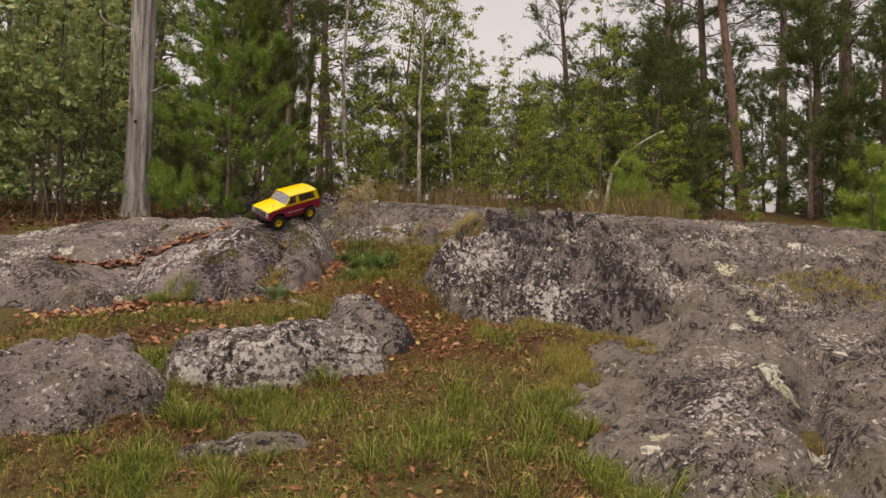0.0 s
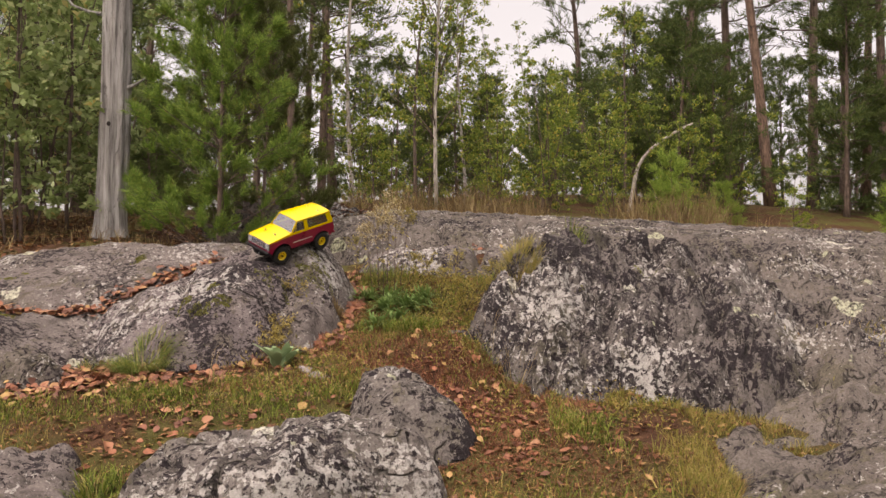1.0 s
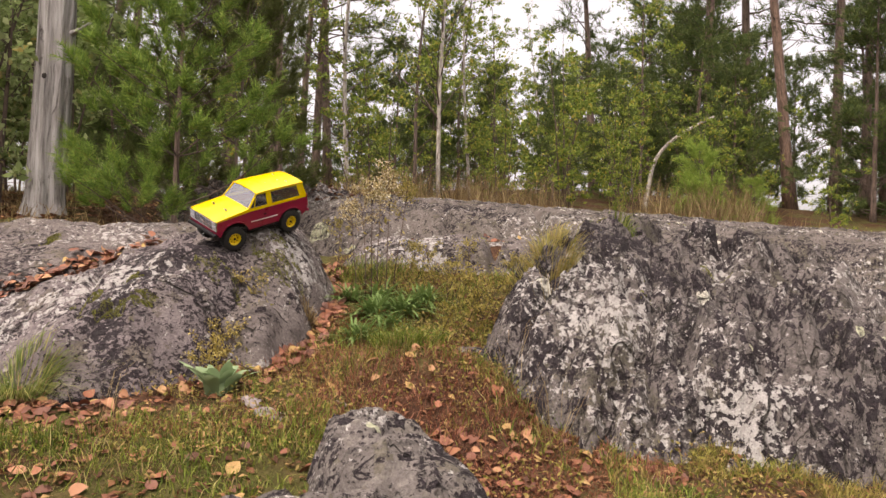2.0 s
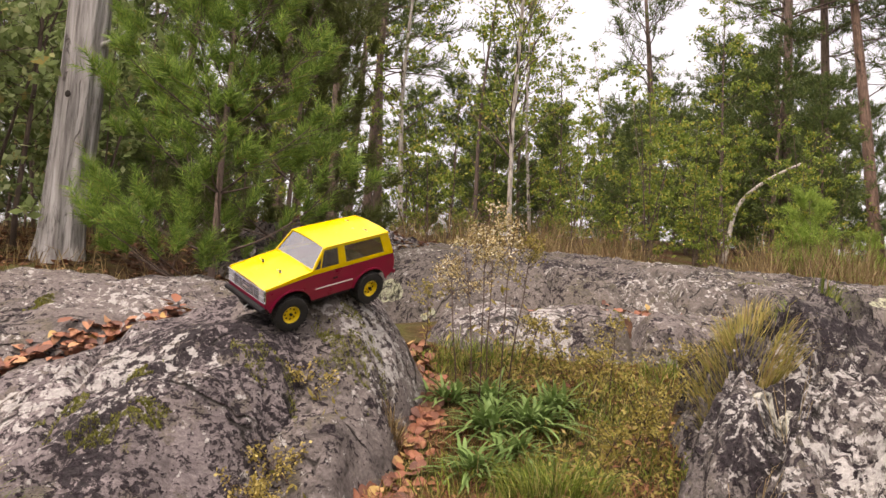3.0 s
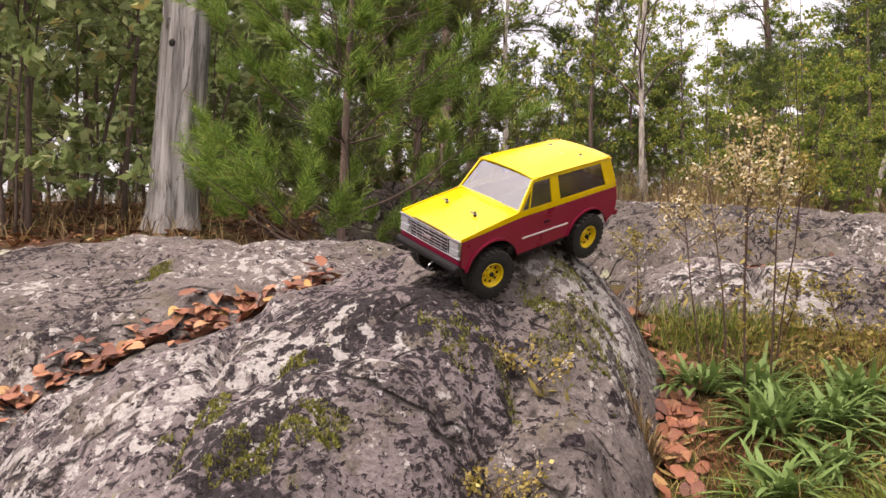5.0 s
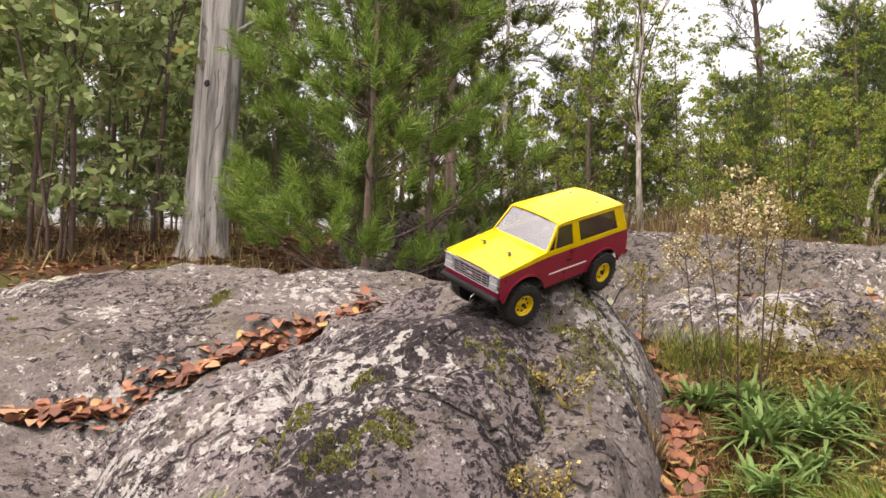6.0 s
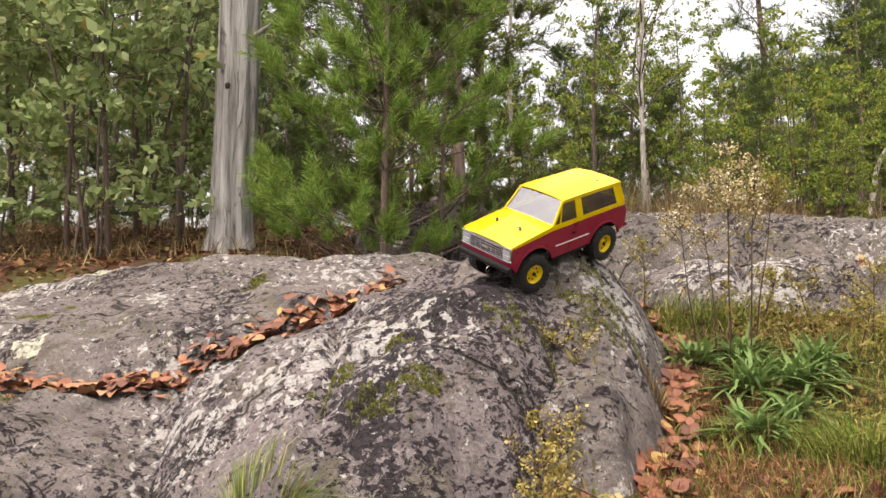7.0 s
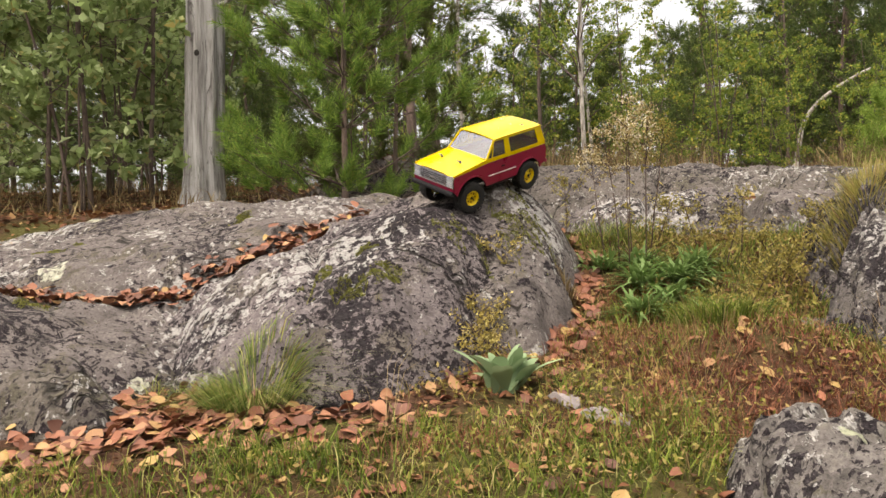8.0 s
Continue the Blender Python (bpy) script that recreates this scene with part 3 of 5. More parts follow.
NEEDLES_FAR = leaf_material("far_pine_needles", [(0.0, (0.045, 0.075, 0.025)), (0.5, (0.085, 0.12, 0.035)), (1.0, (0.14, 0.17, 0.05))], 0.35)
NEEDLES_YOUNG = leaf_material("young_pine_needles", [(0.0, (0.13, 0.2, 0.035)), (0.6, (0.22, 0.32, 0.06)), (1.0, (0.32, 0.42, 0.09))], 0.4)
LEAVES = leaf_material("birch_leaves", [(0.0, (0.09, 0.13, 0.028)), (0.55, (0.18, 0.25, 0.045)), (0.88, (0.28, 0.32, 0.06)), (1.0, (0.42, 0.34, 0.07))], 0.45)
LEAVES_DARK = leaf_material("shrub_leaves", [(0.0, (0.15, 0.2, 0.07)), (0.6, (0.28, 0.36, 0.14)), (0.9, (0.42, 0.48, 0.25)), (1.0, (0.42, 0.34, 0.12))], 0.5)
RNG = np.random.default_rng(7)


def directions(n, rng):
    v = rng.normal(size=(n, 3))
    return v / np.linalg.norm(v, axis=1)[:, None]


def add_leaves(sp, centres, size, rng, droop=0.3, narrow=0.55):
    """Kite-shaped leaves with a crease, each turned at random."""
    n = len(centres)
    d = directions(n, rng)
    d[:, 2] -= droop
    d /= np.linalg.norm(d, axis=1)[:, None]
    side = np.cross(d, directions(n, rng))
    side /= np.linalg.norm(side, axis=1)[:, None] + 1e-9
    up = np.cross(side, d)
    s = size * rng.uniform(0.7, 1.25, n)[:, None]
    a = centres - d * s * 0.5
    b = centres + side * s * narrow * 0.5 + up * s * 0.08
    c = centres + d * s * 0.5
    e = centres - side * s * narrow * 0.5 + up * s * 0.08
    v = np.stack([a, b, c, e], 1).reshape(-1, 3)
    sp.add(v, np.arange(4 * n).reshape(-1, 4))


def add_needles(sp, base, axis, length, per, needle, width, rng):
    """Shoots set with needles that point outwards and along the shoot."""
    n = len(base)
    t = np.tile(np.linspace(0.05, 1.0, per), n)
    b = np.repeat(base, per, 0)
    ax = np.repeat(axis, per, 0)
    L = np.repeat(length, per)
    root = b + ax * (t * L)[:, None]
    out = np.cross(ax, directions(n * per, rng))
    out /= np.linalg.norm(out, axis=1)[:, None] + 1e-9
    d = out * 0.75 + ax * rng.uniform(0.4, 1.1, n * per)[:, None]
    d /= np.linalg.norm(d, axis=1)[:, None]
    side = np.cross(d, directions(n * per, rng))
    side /= np.linalg.norm(side, axis=1)[:, None] + 1e-9
    s = needle * rng.uniform(0.75, 1.2, n * per)[:, None]
    v = np.stack([root + side * width, root - side * width, root + d * s], 1).reshape(-1, 3)
    sp.add(v, None, np.arange(3 * n * per).reshape(-1, 3))


def bend(p0, direction, length, rng, wobble=0.12, sag=0.0, n=6):
    d = np.asarray(direction, float)
    d = d / np.linalg.norm(d)
    pts = [np.asarray(p0, float)]
    for k in range(n):
        d = d + rng.normal(size=3) * wobble
        d[2] -= sag
        d /= np.linalg.norm(d)
        pts.append(pts[-1] + d * length / n)
    return np.array(pts)


def along(path, t):
    k = np.clip(np.asarray(t) * (len(path) - 1), 0, len(path) - 1.001)
    i = k.astype(int)
    return path[i] + (path[i + 1] - path[i]) * (k - i)[..., None]


def pine(seed, height, girth, bare_to, spread_to, limbs, shoots, per, needle, width, bark, leaf, label, low_dead=6, lean=0.03, droop=0.02, name="pine_tree", shoot_length=0.16):
    rng = np.random.default_rng(seed)
    root = new(name)
    tagged(root, label, "tree")
    trunk = bend((0, 0, -0.25), (rng.normal() * lean, rng.normal() * lean, 1), height, rng, 0.012, 0, 10)
    sp = Soup()
    r = girth * (1 - np.linspace(0, 1, 11) * 0.88)
    r[0] *= 1.35
    sp.tube(trunk, r, 10)
    put("trunk", sp, bark, root)
    wood, crown = Soup(), Soup()
    heights = bare_to + (1 - bare_to) * rng.uniform(0, 1, limbs) ** 0.9
    for h in heights:
        p0 = along(trunk, np.array(h))
        f = (h - bare_to) / (1 - bare_to)
        reach = spread_to * (0.35 + 0.9 * (1 - f) ** 0.7) * rng.uniform(0.6, 1.15) if f > 0.12 else spread_to * rng.uniform(0.6, 1.0)
        a = rng.uniform(0, 2 * np.pi)
        path = bend(p0, (math.cos(a), math.sin(a), 0.15 + 0.75 * f), reach, rng, 0.16, droop)
        wood.tube(path, np.linspace(girth * 0.17 * (1.1 - 0.7 * f), girth * 0.05, len(path)), 5)
        k = max(3, int(shoots * (0.5 + reach / spread_to)))
        t = rng.uniform(0.3, 1.0, k)
        base = along(path, t)
        twigs = base + directions(k, rng) * (0.16 * spread_to * rng.uniform(0.2, 1.1, k))[:, None] * np.array([1, 1, 0.6])
        for b0, b1 in zip(base, twigs):
            if rng.random() < 0.5:
                wood.tube(np.array([b0, b1]), [girth * 0.05, girth * 0.03], 3, False)
        ax = directions(k, rng) * 0.7 + (path[-1] - path[0]) / (np.linalg.norm(path[-1] - path[0]) + 1e-9) + np.array([0, 0, 0.45])
        ax /= np.linalg.norm(ax, axis=1)[:, None]
        add_needles(crown, twigs, ax, shoot_length * rng.uniform(0.6, 1.3, k), per, needle, width, rng)
    for _ in range(low_dead):
        h = rng.uniform(0.12, max(bare_to, 0.2))
        a = rng.uniform(0, 2 * np.pi)
        path = bend(along(trunk, np.array(h)), (math.cos(a), math.sin(a), rng.uniform(-0.2, 0.3)), spread_to * rng.uniform(0.2, 0.7), rng, 0.2, 0.02, 4)
        wood.tube(path, np.linspace(girth * 0.14, girth * 0.03, len(path)), 4)
    tagged(put("branchwork", wood, BARK_TWIG, root), kind="stuff")
    tagged(put("crown", crown, leaf, root), kind="stuff")
    return root


def tufted_pine(seed, height, girth, spread_to, whorls, needle, width, per, bark, leaf, label, name="young_pine", base=0.07):
    """A young pine: whorls of limbs, bare inside, that end in upright bottle-brush shoots."""
    rng = np.random.default_rng(seed)
    root = new(name)
    tagged(root, label, "tree")
    trunk = bend((0, 0, -0.15), (0.02, 0.01, 1), height, rng, 0.012, 0, 10)
    sp = Soup()
    sp.tube(trunk, girth * (1 - np.linspace(0, 1, 11) * 0.86), 9)
    put("trunk", sp, bark, root)
    wood, crown, dead = Soup(), Soup(), Soup()
    base_pts, axes, lens = [], [], []
    for w in range(whorls):
        f = (w + rng.uniform(-0.25, 0.25)) / whorls
        h = base + (0.98 - base) * max(f, 0.0)
        for k in range(rng.integers(5, 8)):
            a = 2 * np.pi * (k + rng.uniform(-0.3, 0.3)) / 6 + w
            reach = spread_to * (0.22 + 0.95 * (1 - h) ** 0.75) * rng.uniform(0.65, 1.12)
            out = np.array([math.cos(a), math.sin(a), 0.28 + 0.5 * h])
            path = bend(along(trunk, np.array(min(h, 0.99))), out, reach, rng, 0.09, -0.035, 7)
            wood.tube(path, np.linspace(girth * 0.3 * (1.15 - h), girth * 0.09, len(path)), 5)
            tips = [(path[-1], path[-1] - path[-2])]
            across = np.array([-math.sin(a), math.cos(a), 0.0])
            for t in np.arange(0.24, 0.97, 0.075 * 0.8 / max(reach, 0.3)):
                side = rng.choice((-1.0, 1.0))
                p0 = along(path, np.array(t))
                way = out * 0.8 + across * side * rng.uniform(0.5, 1.1) + np.array([0, 0, rng.uniform(0.0, 0.5)])
                tw = bend(p0, way, reach * rng.uniform(0.16, 0.34) * (1.25 - 0.6 * t), rng, 0.1, -0.05, 3)
                wood.tube(tw, np.linspace(girth * 0.09, girth * 0.05, 4), 4, False)
                tips.append((tw[-1], tw[-1] - tw[-2]))
            for p, d in tips:
                d = d / np.linalg.norm(d)
                for m in range(rng.integers(3, 6)):
                    q = d * rng.uniform(0.6, 1.0) + np.array([0, 0, 0.6]) + rng.normal(size=3) * (0.3 if m else 0.08)
                    base_pts.append(p)
                    axes.append(q / np.linalg.norm(q))
                    lens.append(rng.uniform(0.08, 0.17) * (1.15 if not m else 0.8))
            for m in range(2):
                tw = bend(along(path, np.array(rng.uniform(0.08, 0.4))), rng.normal(size=3) * (1, 1, 0.5), 0.16 * rng.uniform(0.5, 1.4), rng, 0.25, 0, 3)
                dead.tube(tw, np.linspace(girth * 0.06, girth * 0.025, 4), 3, False)
    add_needles(crown, np.array(base_pts), np.array(axes), np.array(lens), per, needle, width, rng)
    tagged(put("branchwork", wood, BARK_TWIG, root), kind="stuff")
    tagged(put("dead_branchwork", dead, BARK_TWIG, root), kind="stuff")
    tagged(put("crown", crown, leaf, root), kind="stuff")
    return root


def broadleaf(seed, height, girth, bare_to, spread_to, limbs, leaves, size, bark, leaf, label, stems=1, lean=0.05, name="birch_tree", rising=0.9, category="tree"):
    rng = np.random.default_rng(seed)
    root = new(name)
    tagged(root, label, category)
    wood, crown = Soup(), Soup()
    for sidx in range(stems):
        p0 = np.array([rng.normal() * 0.12 * (stems > 1), rng.normal() * 0.12 * (stems > 1), -0.15])
        hh = height * (1 if sidx == 0 else rng.uniform(0.55, 1.0))
        trunk = bend(p0, (rng.normal() * lean, rng.normal() * lean, 1), hh, rng, 0.03, 0, 10)
        sp = Soup()
        r = girth * (1 - np.linspace(0, 1, 11) * 0.85) * (1 if sidx == 0 else 0.7)
        sp.tube(trunk, r, 8)
        put("trunk" if stems == 1 else "stem", sp, bark, root)
        for h in bare_to + (1 - bare_to) * rng.uniform(0, 1, max(3, limbs // stems)):
            f = (h - bare_to) / (1 - bare_to)
            a = rng.uniform(0, 2 * np.pi)
            reach = spread_to * (0.92 - 0.42 * f) * rng.uniform(0.5, 1.1)
            path = bend(along(trunk, np.array(h)), (math.cos(a), math.sin(a), rising), reach, rng, 0.14, 0.03)
            wood.tube(path, np.linspace(girth * 0.3 * (1.1 - f), girth * 0.05, len(path)), 4)
            k = int(leaves / limbs * (0.5 + reach / spread_to))
            t = rng.uniform(0.15, 1.05, k)
            spots = along(path, np.clip(t, 0, 1))
            groups = max(2, k // 42)
            clump = rng.integers(0, groups, k)
            offs = rng.normal(size=(groups, 3)) * 0.13 * spread_to
            pts = along(path, rng.uniform(0.25, 1, groups))[clump] + offs[clump] * 0.7 + rng.normal(size=(k, 3)) * np.array([0.042, 0.042, 0.028]) * spread_to
            pts = np.where(rng.random(k)[:, None] < 0.12, spots + rng.normal(size=(k, 3)) * 0.05 * spread_to, pts)
            add_leaves(crown, pts, size, rng)
    tagged(put("branchwork", wood, BARK_TWIG, root), kind="stuff")
    tagged(put("crown", crown, leaf, root), kind="stuff")
    return root


def stand(ob, x, y, turn=0.0, scale=1.0, sink=0.0):
    z = float(soil(np.array([float(x)]), np.array([float(y)]))[0]) - sink
    ob.matrix_basis = pose(x, y, max(z, top_at(x, y) - 0.02) if y < 10 else z, 0, 0, turn) @ Matrix.Scale(scale, 4)
    return ob


HEIGHT = {}


def again(ob, x, y, turn, scale):
    z = float(soil(np.array([float(x)]), np.array([float(y)]))[0])
    # the growth is lower in the clearing behind the crest
    tall = HEIGHT.get(ob.name, 0.0)
    if tall and y < 28 and 0.0 < x / y < 0.185:
        scale = min(scale, (0.4 + 0.3 * y - z) / tall)
    c = copy_thing(ob, pose(x, y, z, 0, 0, turn))
    c.scale = (scale,) * 3
    return c


# the single trees near the rock
stand(pine(101, 7.5, 0.065, 0.5, 1.7, 30, 12, 14, 0.12, 0.006, BARK_PINE, NEEDLES_FAR, "dark slender pine with thin dead lower limbs"), -2.42, 11.0)
stand(tufted_pine(103, 3.3, 0.021, 0.74, 11, 0.062, 0.002, 44, BARK_PINE, NEEDLES, "bushy young pine with soft green needle tufts"), -2.1, 6.9, 40)
stand(tufted_pine(104, 2.9, 0.02, 0.78, 9, 0.06, 0.0024, 34, BARK_PINE, NEEDLES_DULL, "dull green young pine crowded behind another"), -1.98, 7.75, 10)
stand(broadleaf(105, 8.5, 0.03, 0.14, 1.9, 60, 3000, 0.05, BARK_BIRCH, LEAVES, "slender white-stemmed birch with sparse yellowing leaves", lean=0.0, rising=1.7), -0.48, 11.3, 10)
sapling = stand(pine(107, 1.6, 0.022, 0.05, 0.62, 40, 14, 26, 0.1, 0.004, BARK_PINE, NEEDLES_YOUNG, "small bright green pine sapling", 0, 0.02, 0.0, "pine_sapling"), 2.85, 11.5, 0, 0.68)
again(sapling, 3.9, 12.4, 100, 0.5)
again(sapling, 8.9, 15.5, 200, 1.3)
again(sapling, 10.4, 16.5, 20, 1.4)

lean_pine = stand(pine(116, 15, 0.15, 0.5, 2.2, 36, 14, 14, 0.22, 0.012, BARK_RED, NEEDLES_FAR, "leaning pine with a long bare reddish trunk", 5, 0.0, shoot_length=0.3), 8.1, 20.5)
lean_pine.matrix_basis = lean_pine.matrix_basis @ Matrix.Rotation(radians(-5.5), 4, "Y")

# the forest behind, from a few trees of each kind
pineA = stand(pine(111, 15, 0.15, 0.32, 2.6, 40, 14, 14, 0.22, 0.012, BARK_PINE, NEEDLES_FAR, "tall dark pine with a bare lower trunk", 10, shoot_length=0.3), 6.2, 21.0)
pineB = stand(pine(112, 13, 0.13, 0.26, 2.5, 42, 15, 14, 0.22, 0.012, BARK_PINE, NEEDLES_FAR, "tall pine with dense dark crown", 12, shoot_length=0.3), -7.5, 15.0)
pineR = stand(pine(113, 16, 0.15, 0.42, 2.4, 40, 18, 14, 0.22, 0.012, BARK_RED, NEEDLES_FAR, "tall pine with reddish bare trunk", 8, shoot_length=0.3), 13.6, 26.0, 0, 1.1)
snag = stand(pine(114, 11.0, 0.16, 0.3, 2.2, 28, 14, 14, 0.22, 0.012, BARK_PINE, NEEDLES_FAR, "half-dead pine with bare crooked upper limbs", 26, shoot_length=0.3), 4.23, 26.0)
spruce = stand(pine(115, 6.5, 0.08, 0.02, 1.9, 72, 13, 16, 0.19, 0.012, BARK_PINE, NEEDLES_FAR, "dense dark conifer with limbs down to the ground", 0, shoot_length=0.22, name="conifer"), 9.0, 18.5, 0, 0.85)
HEIGHT.update({pineA.name: 15, pineB.name: 13, snag.name: 11, spruce.name: 6.5})
birchA = stand(broadleaf(121, 10, 0.07, 0.16, 2.0, 34, 3400, 0.1, BARK_BIRCH, LEAVES, "birch with yellow-green leaves and pale stem"), 1.46, 18.0, 0, 0.42)
birchB = stand(broadleaf(122, 7.5, 0.05, 0.08, 1.8, 34, 3600, 0.09, BARK_TWIG, LEAVES, "leafy young deciduous tree with yellow-green foliage"), 0.5, 16.0, 0, 0.5)
HEIGHT.update({birchA.name: 10, birchB.name: 7.5})
shrub = stand(broadleaf(131, 2.6, 0.014, 0.06, 0.85, 36, 3000, 0.05, BARK_TWIG, LEAVES, "thin-stemmed shrub with small yellow-green leaves", 5, 0.16, "shrub", category="shrub"), 1.2, 11.8)
shrubD = stand(broadleaf(132, 3.2, 0.012, 0.03, 0.75, 56, 2100, 0.07, BARK_TWIG, LEAVES_DARK, "thin-stemmed leafy sapling clump with grey-green leaves", 4, 0.08, "shrub", 0.35, "shrub"), -3.75, 6.75)

aspen = stand(broadleaf(133, 4.2, 0.017, 0.1, 1.0, 34, 620, 0.085, BARK_TWIG, LEAVES_DARK, "tall thin sapling with large drooping grey-green leaves", 1, 0.05, "sapling", 0.7), -3.62, 6.8)
rng = np.random.default_rng(21)
for x, y, s in ((-4.0, 6.95, 1.0), (-4.35, 6.5, 0.9), (-3.75, 7.7, 1.1), (-4.7, 7.3, 1.15), (-5.1, 6.8, 1.0), (-4.4, 8.2, 1.2)):
    again(aspen, x, y, rng.uniform(0, 360), s)
# dark undergrowth that closes the view between the stems
for x, y, s in ((-4.2, 10.6, 0.24), (-5.6, 10.2, 0.28), (-6.9, 10.8, 0.3), (-5.0, 12.6, 0.34), (-8.3, 11.5, 0.34), (-6.3, 13.6, 0.4), (-3.2, 10.4, 0.2), (-9.8, 13.2, 0.42)):
    again(spruce, x, y, rng.uniform(0, 360), s)
rng = np.random.default_rng(20)
for x, y, s in ((-4.5, 6.9, 0.95), (-4.1, 7.9, 1.15), (-5.2, 7.4, 1.2), (-3.7, 8.6, 1.1), (-5.9, 8.6, 1.3), (-4.8, 9.4, 1.4), (-6.8, 9.6, 1.5), (-5.6, 6.3, 1.1)):
    again(shrubD, x, y, rng.uniform(0, 360), s)
for x, y, s in ((0.2, 11.9, 0.6), (-1.2, 12.4, 0.7), (2.2, 12.7, 0.7), (3.6, 13.5, 0.8), (5.2, 12.8, 0.6), (0.6, 14.0, 1.0), (2.6, 15.0, 1.0), (-1.8, 14.0, 1.1), (4.5, 16.0, 1.2), (-2.8, 12.4, 0.9), (6.0, 17.5, 1.2), (-3.4, 11.2, 0.8)):
    again(shrub, x, y, rng.uniform(0, 360), s)
for x, y, s in ((-5.0, 17.0, 1.0), (-8.5, 20.0, 1.0), (-3.4, 18.0, 0.8), (-12, 16, 1.0), (-11, 24, 1.1), (-5.5, 26, 1.1), (14, 24, 1.0), (-15, 20, 1.0)):
    again(pineB, x, y, rng.uniform(0, 360), s)
for x, y, s in ((7.6, 22, 1.0), (9.2, 20.5, 0.95), (11.6, 23.5, 1.0), (11.6, 21.3, 1.0), (8.8, 29, 0.9), (17.5, 23, 1.0), (-3.8, 22, 0.9), (-7.0, 29, 1.1), (-14, 30, 1.1), (-10, 36, 1.2)):
    again(pineA, x, y, rng.uniform(0, 360), s)
for x, y, s in ((-3.9, 9.9, 0.3), (1.5, 15.6, 0.36), (2.9, 17.0, 0.42), (0.4, 18.8, 0.45), (4.0, 18.2, 0.45), (-0.8, 16.4, 0.38), (2.0, 20.5, 0.55), (-7.2, 14.5, 0.9), (-5.4, 11.4, 0.5), (-1.6, 17.5, 0.5), (-3.3, 13.2, 0.5), (11.0, 18.5, 0.9), (5.6, 17.5, 0.6), (5.4, 19.6, 0.8), (4.6, 21, 0.75), (-0.9, 20, 0.7), (3.2, 24, 0.75), (0.8, 22, 0.7), (6.3, 20, 0.6), (13.5, 18.0, 0.9), (-9, 14, 1.0), (15, 21, 1.1), (-6, 20, 1.1), (-11, 19, 1.2), (12.5, 25, 1.2), (17.5, 20, 1.0), (9.2, 30, 1.2), (10.6, 29, 1.1), (7.4, 28, 1.1)):
    again(spruce, x, y, rng.uniform(0, 360), s)
for x, y, s in ((-1.0, 19.0, 1.2), (0.8, 20.0, 1.3), (2.4, 21.5, 1.3), (3.6, 20.5, 1.2), (5.0, 22.5, 1.4), (6.2, 23.5, 1.4), (-2.6, 20.5, 1.3), (1.6, 17.0, 1.0), (3.0, 18.2, 1.1), (4.4, 18.6, 1.1), (-0.4, 22.5, 1.4), (7.6, 24.5, 1.5)):
    again(shrub, x, y, rng.uniform(0, 360), s)
for x, y, s in ((0.0, 17.5, 0.58), (2.6, 20, 0.72), (3.4, 19, 0.6), (1.2, 25, 0.75), (-2.4, 16.5, 0.8), (-9, 16, 0.9), (-6, 21, 0.9)):
    again(birchA, x, y, rng.uniform(0, 360), s)
for x, y, s in ((1.7, 14.8, 0.62), (3.3, 16.4, 0.7), (-1.0, 15.2, 0.8), (-4.0, 14.8, 0.85), (-7.5, 11.0, 0.7), (-10, 9.5, 0.8), (2.2, 17.6, 0.75), (-0.2, 18.6, 0.8)):
    again(birchB, x, y, rng.uniform(0, 360), s)
for k in range(32):
    x, y = -20 + 46 * (k % 16) / 15 + rng.uniform(-0.9, 0.9), 31 + 6 * (k // 16) + rng.uniform(-1.5, 1.5)
    again((spruce, birchB, spruce)[k % 3], x, y, rng.uniform(0, 360), rng.uniform(0.7, 1.05))
# unseen ring of trees beside and behind the camera, added to block sky light
for k in range(26):
    a = radians(155 + 230 * k / 25)
    d = rng.uniform(26, 44)
    again((pineA, pineB, birchA)[k % 3], -0.5 + d * math.cos(a), 4 + d * math.sin(a), rng.uniform(0, 360), rng.uniform(0.8, 1.1))

# the bent birch stem by the shrubs
sp = Soup()
zz = np.linspace(0, 1, 14)
sp.tube(np.stack([0.12 * zz + 1.3 * zz ** 2.2 + 0.04 * np.sin(9 * zz), 0.2 * zz, 2.3 * zz - 0.4 * zz ** 3], 1), np.linspace(0.05, 0.022, 14), 8)
bent = new("bent_birch")
tagged(bent, "thin pale birch stem bent over in an arc", "tree")
put("trunk", sp, BARK_BIRCH, bent)
stand(bent, 3.4, 16.4)

# the old grey trunk beside the outcrop
rng = np.random.default_rng(55)
old = new("old_pine")
tagged(old, "old pine with thick weathered grey furrowed trunk", "tree")
sp = Soup()
z = np.linspace(-0.3, 8.5, 120)
a = np.linspace(0, 2 * np.pi, 64, endpoint=False)
Z, A = np.meshgrid(z, a, indexing="ij")
R = 0.118 * (1 - 0.04 * Z) + 0.07 * np.exp(-np.clip(Z + 0.05, 0, 9) / 0.09) * (0.6 + 0.4 * np.cos(5 * A + 0.7)) + 0.007 * np.sin(9 * A + 2 * np.sin(Z * 1.3)) + 0.004 * ridged(A * 6, Z * 1.5, 2, 14) + 0.005 * fbm(A * 3, Z * 1.2, 3, 4)
X = 0.03 * np.sin(Z * 0.8) + 0.01 * Z + R * np.cos(A)
Y = 0.02 * np.sin(Z * 0.6 + 1) + R * np.sin(A)
n = len(a)
i = np.arange(len(z) - 1)[:, None] * n
j = np.arange(n)[None]
sp.add(np.stack([X, Y, Z], -1), np.stack([i + j, i + (j + 1) % n, i + n + (j + 1) % n, i + n + j], -1).reshape(-1, 4))
put("trunk", sp, BARK_GREY, old)
sp = Soup()
